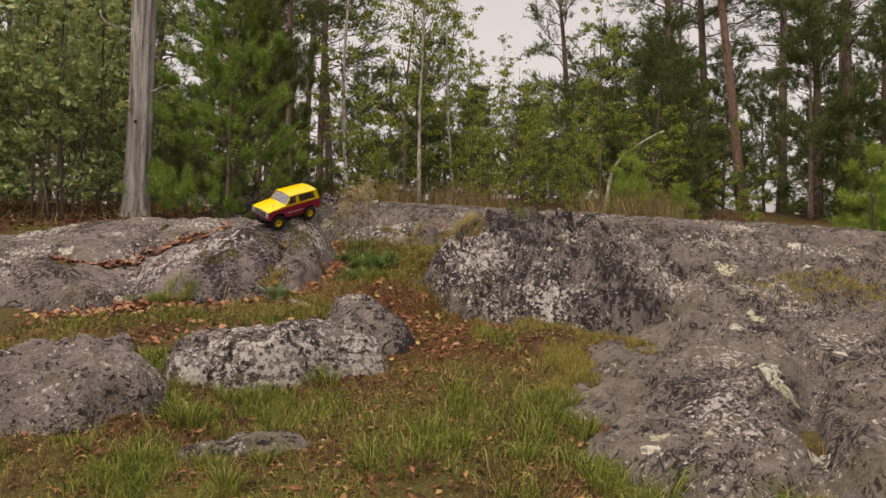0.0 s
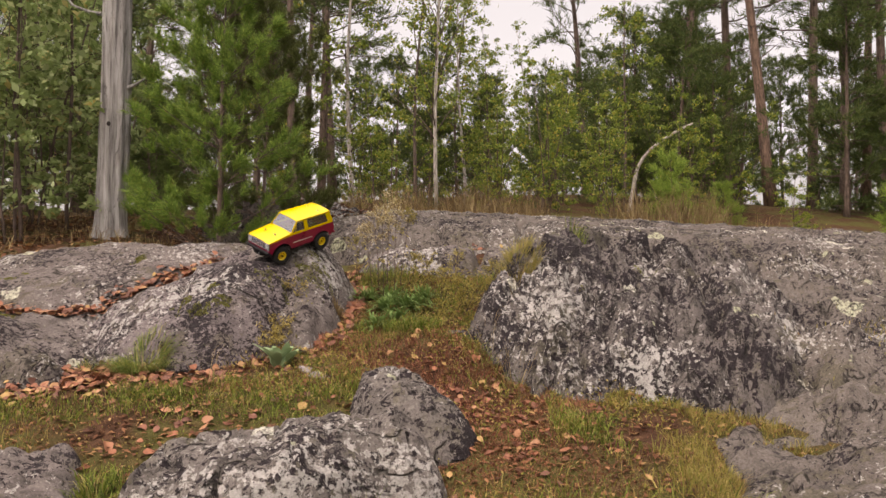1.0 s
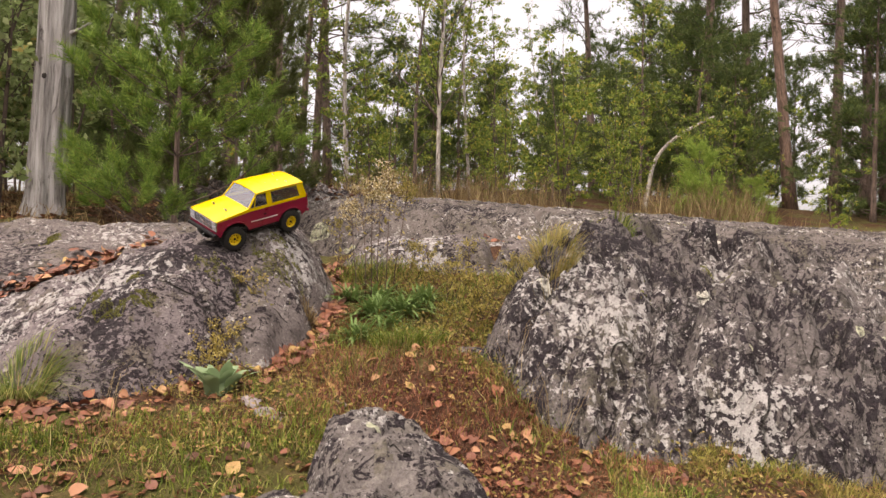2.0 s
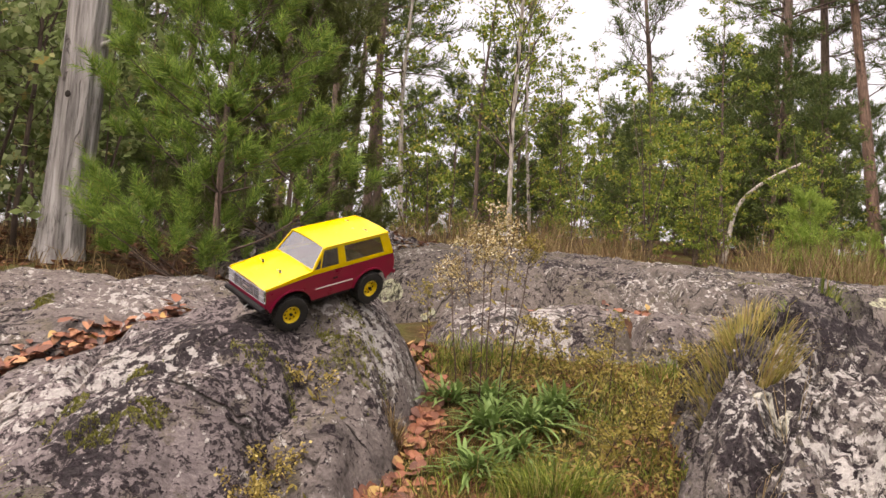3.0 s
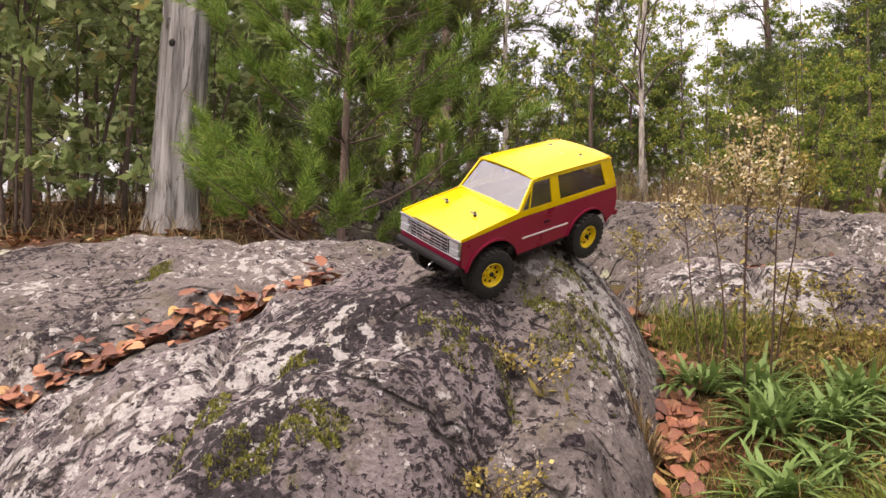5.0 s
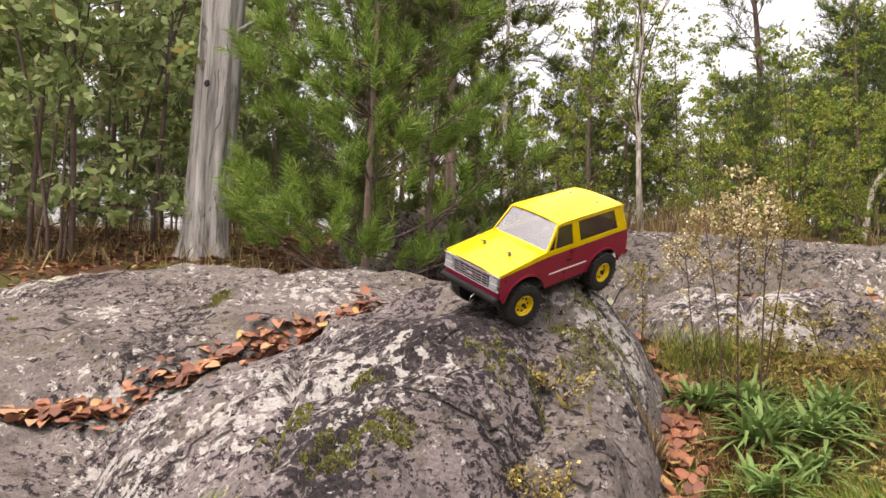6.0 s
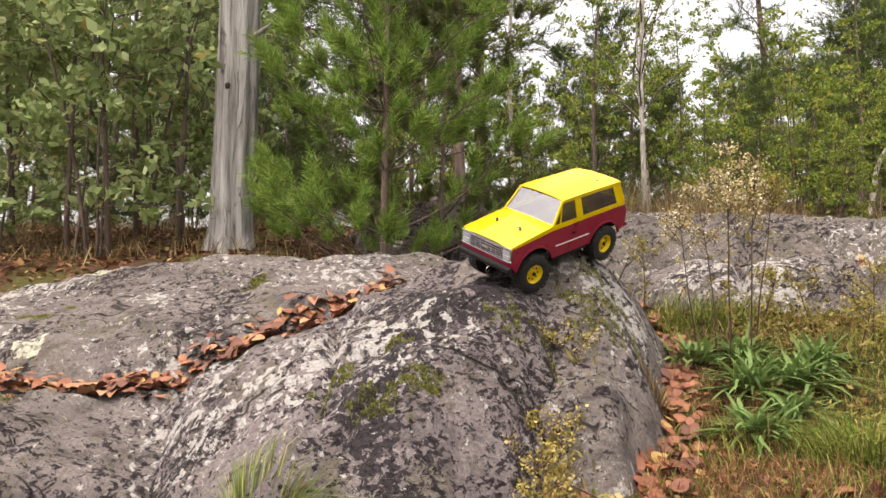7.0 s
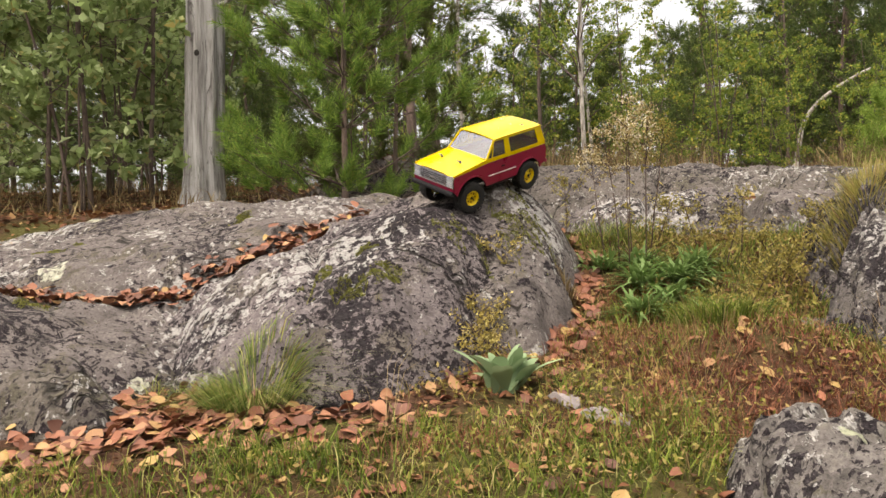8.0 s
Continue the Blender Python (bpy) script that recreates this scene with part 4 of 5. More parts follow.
for h, aa, ln in ((1.25, 0.2, 0.25), (1.9, 2.8, 0.5), (2.3, 0.4, 0.35), (2.7, -0.9, 0.6), (3.4, 2.0, 0.9), (4.0, 0.3, 1.2), (4.4, 3.5, 1.1)):
    sp.tube(bend((0.1 * math.cos(aa), 0.1 * math.sin(aa), h), (math.cos(aa), math.sin(aa), 0.25), ln, rng, 0.18, 0.02), np.linspace(0.02, 0.006, 7), 6)
tagged(put("branchwork", sp, BARK_GREY, old), kind="stuff")
sp = Soup()
k = 420
pts = np.stack([rng.normal(0, 0.9, k), rng.normal(0, 0.9, k), rng.uniform(4.2, 8.4, k)], 1)
add_needles(sp, pts, directions(k, rng), rng.uniform(0.15, 0.3, k), 16, 0.09, 0.004, rng)
tagged(put("crown", sp, NEEDLES_FAR, old), kind="stuff")
# a solid near-black oval paints the shade inside a knot hole
bm = bmesh.new()
bmesh.ops.create_uvsphere(bm, u_segments=14, v_segments=8, radius=1.0)
bmesh.ops.transform(bm, matrix=Matrix.Translation((0.035, -0.104, 0.93)) @ Matrix.Diagonal((0.017, 0.008, 0.02, 1)), verts=bm.verts)
part("knot_hole_shade", bm, plain_material("knot_dark", (0.02, 0.016, 0.013), 0.9), old, "dark oval painted as the shade of a round knot hole")
stand(old, -3.08, 7.12, 0)

# ---------------------------------------------------------------- grass, moss and litter
GRASS = leaf_material("green_grass", [(0.0, (0.045, 0.065, 0.012)), (0.5, (0.115, 0.16, 0.024)), (0.82, (0.24, 0.285, 0.05)), (0.94, (0.38, 0.32, 0.14)), (1.0, (0.2, 0.12, 0.06))], 0.35)
DRY_GRASS = leaf_material("dry_grass", [(0.0, (0.1, 0.06, 0.03)), (0.5, (0.2, 0.14, 0.07)), (1.0, (0.32, 0.25, 0.12))], 0.3)
RED_MOSS = leaf_material("brown_moss", [(0.0, (0.085, 0.03, 0.016)), (0.4, (0.19, 0.08, 0.037)), (0.75, (0.25, 0.15, 0.055)), (1.0, (0.2, 0.19, 0.05))], 0.25)
OLIVE_GRASS = leaf_material("yellowing_grass", [(0.0, (0.13, 0.12, 0.026)), (0.45, (0.24, 0.22, 0.05)), (0.8, (0.36, 0.28, 0.1)), (1.0, (0.22, 0.13, 0.06))], 0.35)


def add_blades(sp, x, y, height, width, lean, rng, zoff=-0.01, splay=None):
    n = len(x)
    z = surface(x, y) + zoff
    base = np.stack([x, y, z], 1)
    a = rng.uniform(0, 2 * np.pi, n)
    side = np.stack([np.cos(a), np.sin(a), 0 * a], 1) * width * rng.uniform(0.6, 1.2, n)[:, None]
    b = rng.uniform(0, 2 * np.pi, n)
    tilt = np.stack([np.cos(b), np.sin(b), 0 * b], 1) * (lean * rng.uniform(0.1, 1.0, n))[:, None]
    if splay is not None:
        tilt = tilt * 0.4 + splay
    h = height * rng.uniform(0.5, 1.2, n)
    up = np.array([0, 0, 1.0])
    mid = base + (tilt * 0.35 + up * 0.62) * h[:, None]
    tip = base + (tilt * 1.1 + up * (1 - 0.25 * np.linalg.norm(tilt, axis=1))[:, None]) * h[:, None]
    v = np.stack([base - side, base + side, mid + side * 0.8, mid - side * 0.8, tip], 1).reshape(-1, 3)
    k = np.arange(n)[:, None] * 5
    sp.add(v, k + np.array([[0, 1, 2, 3]]), k + np.array([[3, 2, 4]]))


def scatter(n, x0, x1, y0, y1, rng, clump=2.4, cut=0.0, seed=0, rock_limit=-0.005):
    x, y = rng.uniform(x0, x1, n), rng.uniform(y0, y1, n)
    drift = np.hypot((x + 1.85) / 0.62, (y - 4.5) / 0.25) + 0.3 * fbm(x * 7, y * 7, 2, 95)
    keep = (drift > 1) & (bare(x, y) < rock_limit) & (fbm(x * clump, y * clump, 3, 90 + seed) > cut + rng.normal(0, 0.15, n))
    return x[keep], y[keep]


rng = np.random.default_rng(300)
sp = Soup()
for n, x0, x1, y0, y1, h, cut, sd in ((76000, -2.2, 1.2, 1.5, 3.4, 0.058, 0.2, 1), (14000, -2.4, -0.3, 3.4, 4.6, 0.046, 0.25, 2), (6000, -2.6, -1.0, 3.2, 4.4, 0.07, 0.25, 4), (5000, -0.9, 0.3, 4.9, 6.0, 0.07, 0.15, 5), (9000, 0.2, 1.1, 3.2, 4.7, 0.05, 0.25, 6)):
    x, y = scatter(n, x0, x1, y0, y1, rng, 2.9, cut, sd)
    add_blades(sp, x, y, h * (0.45 + 1.1 * smooth(-0.4, 0.6, fbm(x * 4.1, y * 4.1, 2, 33))), 0.0018, 1.5, rng)
for n, x0, x1, y0, y1, h, cut, sd in ((11000, -2.3, 0.4, 4.0, 5.1, 0.085, 0.15, 21), (4000, -0.8, 0.2, 5.0, 6.05, 0.11, 0.25, 22), (9000, -2.2, 1.1, 1.8, 3.6, 0.13, 0.3, 23)):
    x, y = scatter(n, x0, x1, y0, y1, rng, 3.4, cut, sd)
    add_blades(sp, x, y, h, 0.0013, 1.6, rng)
# tufts that crowd round their own middles
tx, ty = scatter(200, -2.2, 1.1, 1.8, 3.5, rng, 2.9, 0.1, 1)
for x0, y0 in zip(tx, ty):
    m = rng.integers(40, 110)
    r, a = 0.035 * np.sqrt(rng.random(m)) * rng.uniform(0.6, 1.5), rng.uniform(0, 2 * np.pi, m)
    out = np.stack([np.cos(a), np.sin(a), 0 * a], 1) * rng.uniform(0.3, 1.4, m)[:, None]
    add_blades(sp, x0 + r * np.cos(a), y0 + r * np.sin(a), rng.uniform(0.06, 0.12), 0.0019, 0.3, rng, -0.01, out)
tagged(put("grass", sp, GRASS), "soft green grass growing between the rocks", "grass", kind="stuff")
sp = Soup()
for n, x0, x1, y0, y1, h, cut, sd in ((22000, -2.4, 1.4, 2.0, 5.0, 0.06, 0.2, 7), (8000, -0.95, 0.4, 5.0, 6.3, 0.055, 0.15, 8), (20000, 0.2, 1.2, 3.2, 4.7, 0.06, -0.2, 9)):
    x, y = scatter(n, x0, x1, y0, y1, rng, 2.6, cut, sd)
    add_blades(sp, x, y, h, 0.0014, 1.4, rng)
x, y = rng.normal(2.75, 0.35, 5000), rng.normal(5.05, 0.16, 5000)
add_blades(sp, x, y, 0.04, 0.0025, 1.2, rng)
tagged(put("yellowing_grass", sp, OLIVE_GRASS), "yellowing grass tufts in the gully and hollows", "grass", kind="stuff")
sp = Soup()
for n, x0, x1, y0, y1, h in ((60000, -2.6, 1.4, 1.8, 4.9, 0.022), (14000, -1.0, 0.3, 4.4, 6.2, 0.03)):
    x, y = scatter(n, x0, x1, y0, y1, rng, 1.9, -0.25, 12)
    add_blades(sp, x, y, h, 0.0022, 1.6, rng)
tagged(put("brown_moss", sp, RED_MOSS), "reddish brown moss and heath on the soil", "moss", kind="stuff")
RUST = leaf_material("rusty_moss", [(0.0, (0.1, 0.03, 0.02)), (0.5, (0.2, 0.075, 0.045)), (1.0, (0.3, 0.14, 0.08))], 0.2)
sp = Soup()
x, y = rng.normal(0.0, 0.2, 16000), rng.normal(4.2, 0.4, 16000)
k = bare(x, y) < 0
add_blades(sp, x[k], y[k], 0.025, 0.002, 1.6, rng)
x, y = scatter(14000, -2.4, 0.6, 3.6, 5.0, rng, 2.8, 0.1, 14)
add_blades(sp, x, y, 0.022, 0.002, 1.6, rng)
x, y = scatter(16000, -1.5, 0.4, 4.3, 5.5, rng, 3.2, 0.0, 18)
add_blades(sp, x, y, 0.06, 0.0012, 1.7, rng)
tagged(put("rusty_moss", sp, RUST), "rust-red moss and withered heath in the trough", "moss", kind="stuff")
sp = Soup()
x, y = scatter(7000, -0.6, 0.35, 5.0, 6.1, rng, 4.0, -0.1, 15)
pts = np.stack([x, y, surface(x, y) + 0.08 * rng.random(len(x)) ** 1.6], 1)
add_leaves(sp, pts, 0.018, rng, 0.1, 0.4)
x, y = scatter(9000, -2.3, 0.7, 4.15, 5.0, rng, 4.0, 0.1, 16)
add_leaves(sp, np.stack([x, y, surface(x, y) + 0.07 * rng.random(len(x)) ** 1.6], 1), 0.016, rng, 0.1, 0.45)
x, y = scatter(5000, -2.2, 1.2, 2.2, 3.9, rng, 4.0, 0.2, 17)
add_leaves(sp, np.stack([x, y, surface(x, y) + 0.04 * rng.random(len(x)) ** 1.6], 1), 0.014, rng, 0.1, 0.5)
tagged(put("weeds", sp, OLIVE_GRASS), "low yellowing weeds with small leaves in the gully", "plants", kind="stuff")
sp = Soup()
x, y = rng.uniform(-1.9, 4.4, 9000), rng.uniform(10.3, 12.6, 9000)
k = (fbm(x * 1.3, y * 1.3, 3, 77) > 0.22 + 0.12 * smooth(0.5, 3.0, x) + rng.normal(0, 0.1, 9000))
add_blades(sp, x[k], y[k], 0.3 + 0.35 * smooth(0.1, 0.7, fbm(x[k] * 1.3, y[k] * 1.3, 3, 77)), 0.003, 1.3, rng)
x, y = rng.uniform(-7, -2.3, 2200), rng.uniform(6.4, 9.5, 2200)
add_blades(sp, x, y, 0.16, 0.003, 1.4, rng)
tagged(put("dry_grass", sp, DRY_GRASS), "pale dry tall grass along the forest edge", "grass", kind="stuff")


TUSSOCK_GREEN = leaf_material("dark_green_grass", [(0.0, (0.06, 0.09, 0.02)), (0.6, (0.15, 0.2, 0.04)), (1.0, (0.34, 0.32, 0.11))], 0.35)


def tussock(name, x, y, n, height, width, mat, label, seed, spread_to=0.05, lean=1.0):
    rng = np.random.default_rng(seed)
    sp = Soup()
    r, a = spread_to * np.sqrt(rng.random(n)), rng.uniform(0, 2 * np.pi, n)
    px, py = x + r * np.cos(a), y + r * np.sin(a)
    out = np.stack([np.cos(a), np.sin(a), 0 * a], 1) * (lean * rng.uniform(0.2, 1.15, n))[:, None]
    add_blades(sp, px, py, height, width, 0.3, rng, -0.01, out)
    return tagged(put(name, sp, mat), label, "grass", "grass tussocks", "stuff")


tussock("grass_tussock", -1.69, 4.6, 1500, 0.12, 0.0013, TUSSOCK_GREEN, "dense grass tussock against the rock with dry blades", 1, 0.085, 2.1)
tussock("grass_tussock", -1.69, 4.6, 260, 0.1, 0.0014, DRY_GRASS, "dry straw blades of a grass tussock at the rock foot", 2, 0.09, 1.9)
tussock("grass_tussock", 0.16, 5.5, 1300, 0.125, 0.0011, OLIVE_GRASS, "yellow-green grass tussock on top of the boulder", 3, 0.13, 1.5)
tussock("grass_tussock", -0.43, 5.13, 900, 0.09, 0.002, GRASS, "low bright green grass tuft in the gully", 4, 0.13, 1.0)
tussock("grass_tussock", -0.95, 2.95, 260, 0.09, 0.003, GRASS, "broad-bladed bright green grass tuft", 5, 0.1, 1.3)
tussock("grass_tussock", -0.05, 2.6, 420, 0.075, 0.0022, GRASS, "light green grass tuft in the foreground", 6, 0.18, 1.3)
tussock("grass_tussock", -0.88, 5.32, 110, 0.07, 0.002, DRY_GRASS, "small dry grass tuft in a rock joint", 7, 0.03, 1.4)
tussock("grass_tussock", 0.55, 5.95, 260, 0.13, 0.002, GRASS, "small green grass tuft on the rock", 8, 0.1, 1.0)

for k, (x, y) in enumerate(((-0.02, 4.72), (0.07, 4.58), (-0.05, 4.9), (0.12, 5.05), (-0.55, 4.75), (-1.3, 4.35))):
    tussock("straw_tuft", x, y, 16, 0.26, 0.0009, DRY_GRASS, "few tall thin dry straws beside the rock", 30 + k, 0.05, 0.9)

# fallen leaves
LEAF_MAT, _n, _l, _b = material("fallen_leaf", 0.7)
_r = _n.new("ShaderNodeObjectInfo").outputs["Random"]
_col = ramp(_n, _l, _r, [(0.0, (0.08, 0.03, 0.018)), (0.35, (0.16, 0.055, 0.028)), (0.65, (0.25, 0.09, 0.043)), (0.88, (0.3, 0.15, 0.075)), (1.0, (0.34, 0.23, 0.07))]).outputs["Color"]
_spot = noise_node(_n, _l, _n.new("ShaderNodeTexCoord").outputs["Object"], 90, 4, 0.6)
_col = mix(_n, _l, ramp(_n, _l, _spot, [(0.5, (0,)), (0.75, (0.6,))]).outputs["Color"], _col, (0.13, 0.055, 0.03))
_l.new(_col, _b.inputs["Base Color"])
LITTER = leaf_material("leaf_litter", [(0.0, (0.06, 0.025, 0.015)), (0.5, (0.15, 0.062, 0.03)), (0.8, (0.25, 0.12, 0.06)), (1.0, (0.35, 0.23, 0.1))], 0.15)


def leaf_shape(rng, size):
    """A curled dead leaf: an oval with a tip, cupped and twisted."""
    t = np.linspace(0, 1, 6)
    w = 0.35 * np.sin(np.pi * t ** 0.8) ** 0.8 * size
    cup, curl, twist = rng.uniform(-0.1, 0.5), rng.uniform(-0.7, 0.7), rng.uniform(-0.4, 0.4)
    mid = np.stack([(t - 0.5) * size, 0 * t, curl * size * (t - 0.5) ** 2], 1)
    left = mid + np.stack([0 * t, w, w * cup + twist * w * (t - 0.5)], 1)
    right = mid + np.stack([0 * t, -w, w * cup * rng.uniform(0.3, 1.2) - twist * w], 1)
    v = np.stack([left, mid, right], 1).reshape(-1, 3)
    q = []
    for k in range(5):
        for j in range(2):
            i = 3 * k + j
            q.append((i, i + 1, i + 4, i + 3))
    return v, np.array(q)


rng = np.random.default_rng(400)
LEAF_MESHES = []
for k in range(8):
    sp = Soup()
    sp.add(*leaf_shape(rng, 1.0))
    LEAF_MESHES.append(sp.mesh("leaf", LEAF_MAT))


def leaf_bed(label, xs, ys, size, seed, lift=0.008, follow=1.0):
    rng = np.random.default_rng(seed)
    root = new("leaf_litter")
    tagged(root, label, "fallen leaves", "drifts of fallen leaves")
    z = surface(xs, ys)
    e = 0.03
    sx = np.clip((surface(xs + e, ys) - surface(xs - e, ys)) / (2 * e), -0.7, 0.7)
    sy = np.clip((surface(xs, ys + e) - surface(xs, ys - e)) / (2 * e), -0.7, 0.7)
    for x, y, zz, a, b in zip(xs, ys, z, sx, sy):
        lie = Vector((0, 0, 1)).rotation_difference(Vector((-a * follow, -b * follow, 1))).to_matrix().to_4x4()
        ob = new("leaf", LEAF_MESHES[rng.integers(8)])
        ob.parent = root
        ob.matrix_basis = pose(x, y, zz + lift * rng.uniform(0.3, 1.6)) @ lie @ pose(0, 0, 0, rng.normal() * 16, rng.normal() * 16, rng.uniform(0, 360)) @ Matrix.Scale(size * 0.82 * rng.uniform(0.65, 1.25), 4)


def line_points(points, n, wide, rng):
    p = np.array(points, float)
    seg = np.linalg.norm(np.diff(p, axis=0), axis=1)
    s = rng.uniform(0, seg.sum(), n)
    c = np.concatenate([[0], np.cumsum(seg)])
    x, y = np.interp(s, c, p[:, 0]), np.interp(s, c, p[:, 1])
    return x + rng.normal(0, wide, n), y + rng.normal(0, wide, n)


rng = np.random.default_rng(401)
x, y = line_points(((-1.64, 5.6), (-1.78, 5.42), (-2.1, 5.22), (-2.75, 5.0)), 520, 0.026, rng)
leaf_bed("orange-brown dead leaves filling a cleft in the rock", x, y, 0.05, 1, 0.02, 0.6)
x, y = line_points(((-0.88, 5.95), (-0.84, 5.7), (-0.83, 5.5), (-0.88, 5.3), (-0.93, 5.1), (-1.07, 4.9), (-1.2, 4.8)), 6000, 0.09, rng)
k = (bare(x, y) < 0.015) & (rock_tops(x - 0.085, y + 0.03) > soil(x, y))
leaf_bed("orange-brown dead leaves along the edge of the gully", x[k][:290], y[k][:290], 0.055, 2, 0.013)
x, y = rng.normal(-1.85, 0.26, 900), rng.normal(4.49, 0.12, 900)
k = bare(x, y) < 0.02
leaf_bed("drift of brown dead leaves at the foot of the rock", x[k][:600], y[k][:600], 0.054, 3, 0.012)
x, y = rng.normal(-2.2, 0.2, 60), rng.normal(4.3, 0.1, 60)
k = bare(x, y) < 0.01
leaf_bed("brown dead leaves beside a low stone", x[k], y[k], 0.05, 4)
x, y = rng.normal(0.0, 0.15, 60), rng.normal(4.2, 0.3, 60)
k = bare(x, y) < 0.0
leaf_bed("dead leaves in the trough beside the boulder", x[k], y[k], 0.058, 5)
x, y = rng.uniform(-1.5, -0.5, 40), rng.normal(3.95, 0.14, 40)
k = bare(x, y) < 0.0
leaf_bed("dead leaves behind the low rock", x[k], y[k], 0.058, 6)
x, y = rng.uniform(-1.5, 0.45, 230), rng.uniform(3.95, 5.1, 230)
k = bare(x, y) < 0.0
leaf_bed("scattered dead leaves on the trampled soil", x[k], y[k], 0.05, 7)
x, y = rng.uniform(-1.3, 1.1, 26), rng.uniform(2.3, 3.6, 26)
k = bare(x, y) < 0.0
leaf_bed("single dead leaves in the foreground grass", x[k], y[k], 0.05, 8)
x, y = rng.uniform(-0.75, 0.7, 220), rng.normal(6.78, 0.05, 220)
leaf_bed("dead leaves and needles in the pocket of the ledge", x, y, 0.05, 9)
sp = Soup()
n = 9000
x, y = rng.uniform(-7.5, -1.2, n), rng.uniform(6.0, 9.5, n)
k = bare(x, y) < 0.02
x, y = x[k], y[k]
x2, y2 = rng.uniform(-2.4, 1.2, 14000), rng.uniform(2.0, 6.0, 14000)
k = bare(x2, y2) < 0.0
x3, y3 = rng.uniform(-2.9, -1.1, 1500), rng.uniform(8.2, 9.6, 1500)
x, y = np.concatenate([x, x2[k], x3]), np.concatenate([y, y2[k], y3])
pts = np.stack([x, y, surface(x, y) + 0.008], 1)
m = len(pts)
a = rng.uniform(0, 2 * np.pi, m)
d = np.stack([np.cos(a), np.sin(a), rng.normal(0, 0.3, m)], 1)
e = np.stack([-np.sin(a), np.cos(a), rng.normal(0, 0.3, m)], 1)
w = np.where(y > 6.2, rng.uniform(0.015, 0.035, m), rng.uniform(0.006, 0.02, m))[:, None]
v = np.stack([pts - d * w, pts - e * w * 0.5 + [0, 0, 0.004], pts + d * w, pts + e * w * 0.5 + [0, 0, 0.004]], 1).reshape(-1, 3)
sp.add(v, np.arange(4 * m).reshape(-1, 4))
tagged(put("leaf_litter", sp, LITTER), "small brown leaf litter strewn over the forest soil", "fallen leaves", kind="stuff")

# ---------------------------------------------------------------- plants in the gully
PLANT = leaf_material("herb_leaves", [(0.0, (0.075, 0.13, 0.036)), (0.6, (0.14, 0.215, 0.066)), (1.0, (0.23, 0.3, 0.11))], 0.3, 0.5)
MULLEIN = leaf_material("woolly_leaves", [(0.0, (0.16, 0.24, 0.12)), (1.0, (0.28, 0.36, 0.2))], 0.2, 0.8)
STEM = plain_material("dark_stem", (0.05, 0.026, 0.018), 0.8)
SEED = leaf_material("seed_heads", [(0.0, (0.2, 0.13, 0.05)), (0.4, (0.38, 0.3, 0.13)), (0.75, (0.5, 0.43, 0.24)), (1.0, (0.66, 0.62, 0.5))], 0.3)
SPRIG = leaf_material("faded_goldenrod", [(0.0, (0.16, 0.13, 0.03)), (0.6, (0.34, 0.26, 0.07)), (1.0, (0.5, 0.42, 0.16))], 0.3)
GOLD = leaf_material("goldenrod", [(0.0, (0.13, 0.12, 0.03)), (0.6, (0.26, 0.21, 0.05)), (1.0, (0.36, 0.3, 0.1))], 0.3)


def lance_leaf(length, width, angle, rise, sag, fold, rng):
    """One arching lance-shaped leaf from the origin."""
    t = np.linspace(0, 1, 8)
    out = length * (t * math.cos(rise) + 0.1 * t * t)
    up = length * (t * math.sin(rise) - sag * t * t)
    w = width * np.sin(np.pi * np.clip(t * 0.93 + 0.07, 0, 1)) ** 0.7
    ca, sa = math.cos(angle), math.sin(angle)
    mid = np.stack([ca * out, sa * out, up], 1)
    side = np.array([-sa, ca, 0])
    l = mid + side * w[:, None] + np.array([0, 0, 1.0]) * (fold * w)[:, None]
    r = mid - side * w[:, None] + np.array([0, 0, 1.0]) * (fold * w)[:, None]
    v = np.stack([l, mid, r], 1).reshape(-1, 3)
    q = [(3 * k + j, 3 * k + j + 1, 3 * k + j + 4, 3 * k + j + 3) for k in range(7) for j in range(2)]
    return v, np.array(q)


def rosette(name, x, y, n, length, width, mat, label, seed, rise=(0.25, 1.25), sag=0.45):
    rng = np.random.default_rng(seed)
    root = new(name)
    tagged(root, label, "plant")
    root.matrix_basis = pose(x, y, top_at(x, y) - 0.005)
    for k in range(n):
        sp = Soup()
        f = k / n
        v, q = lance_leaf(length * rng.uniform(0.6, 1.15), width * rng.uniform(0.8, 1.2), k * 2.4 + rng.normal() * 0.2, rise[0] + (rise[1] - rise[0]) * f, sag * rng.uniform(0.6, 1.2), rng.uniform(0.1, 0.4), rng)
        sp.add(v + np.array([rng.normal() * 0.02, rng.normal() * 0.02, 0]), q)
        put("leaf", sp, mat, root)
    return root


for k, (x, y, n, ln, lab) in enumerate(((-0.6, 5.46, 56, 0.21, "leafy green herb with long lance-shaped leaves"), (-0.47, 5.5, 56, 0.21, "leafy green herb with arching narrow leaves"),
                                        (-0.4, 5.62, 44, 0.18, "leafy green herb among yellow grass"), (-0.74, 5.6, 34, 0.16, "smaller leafy herb beside the dead leaves"),
                                        (-0.6, 5.62, 40, 0.18, "leafy herb at the foot of the dry stalks"), (-0.64, 5.24, 50, 0.18, "low leafy herb with pale green narrow leaves"),
                                        (-0.52, 5.34, 40, 0.16, "low leafy herb with short leaves"))):
    rosette("leafy_herb", x, y, int(n * 2.2), ln * 0.95, 0.0056, PLANT, lab, 10 + k, (0.3, 1.3), 0.5)
rosette("mullein", -1.05, 4.7, 24, 0.19, 0.023, MULLEIN, "grey-green mullein rosette with woolly broad leaves", 5, (0.85, 1.5), 0.4)


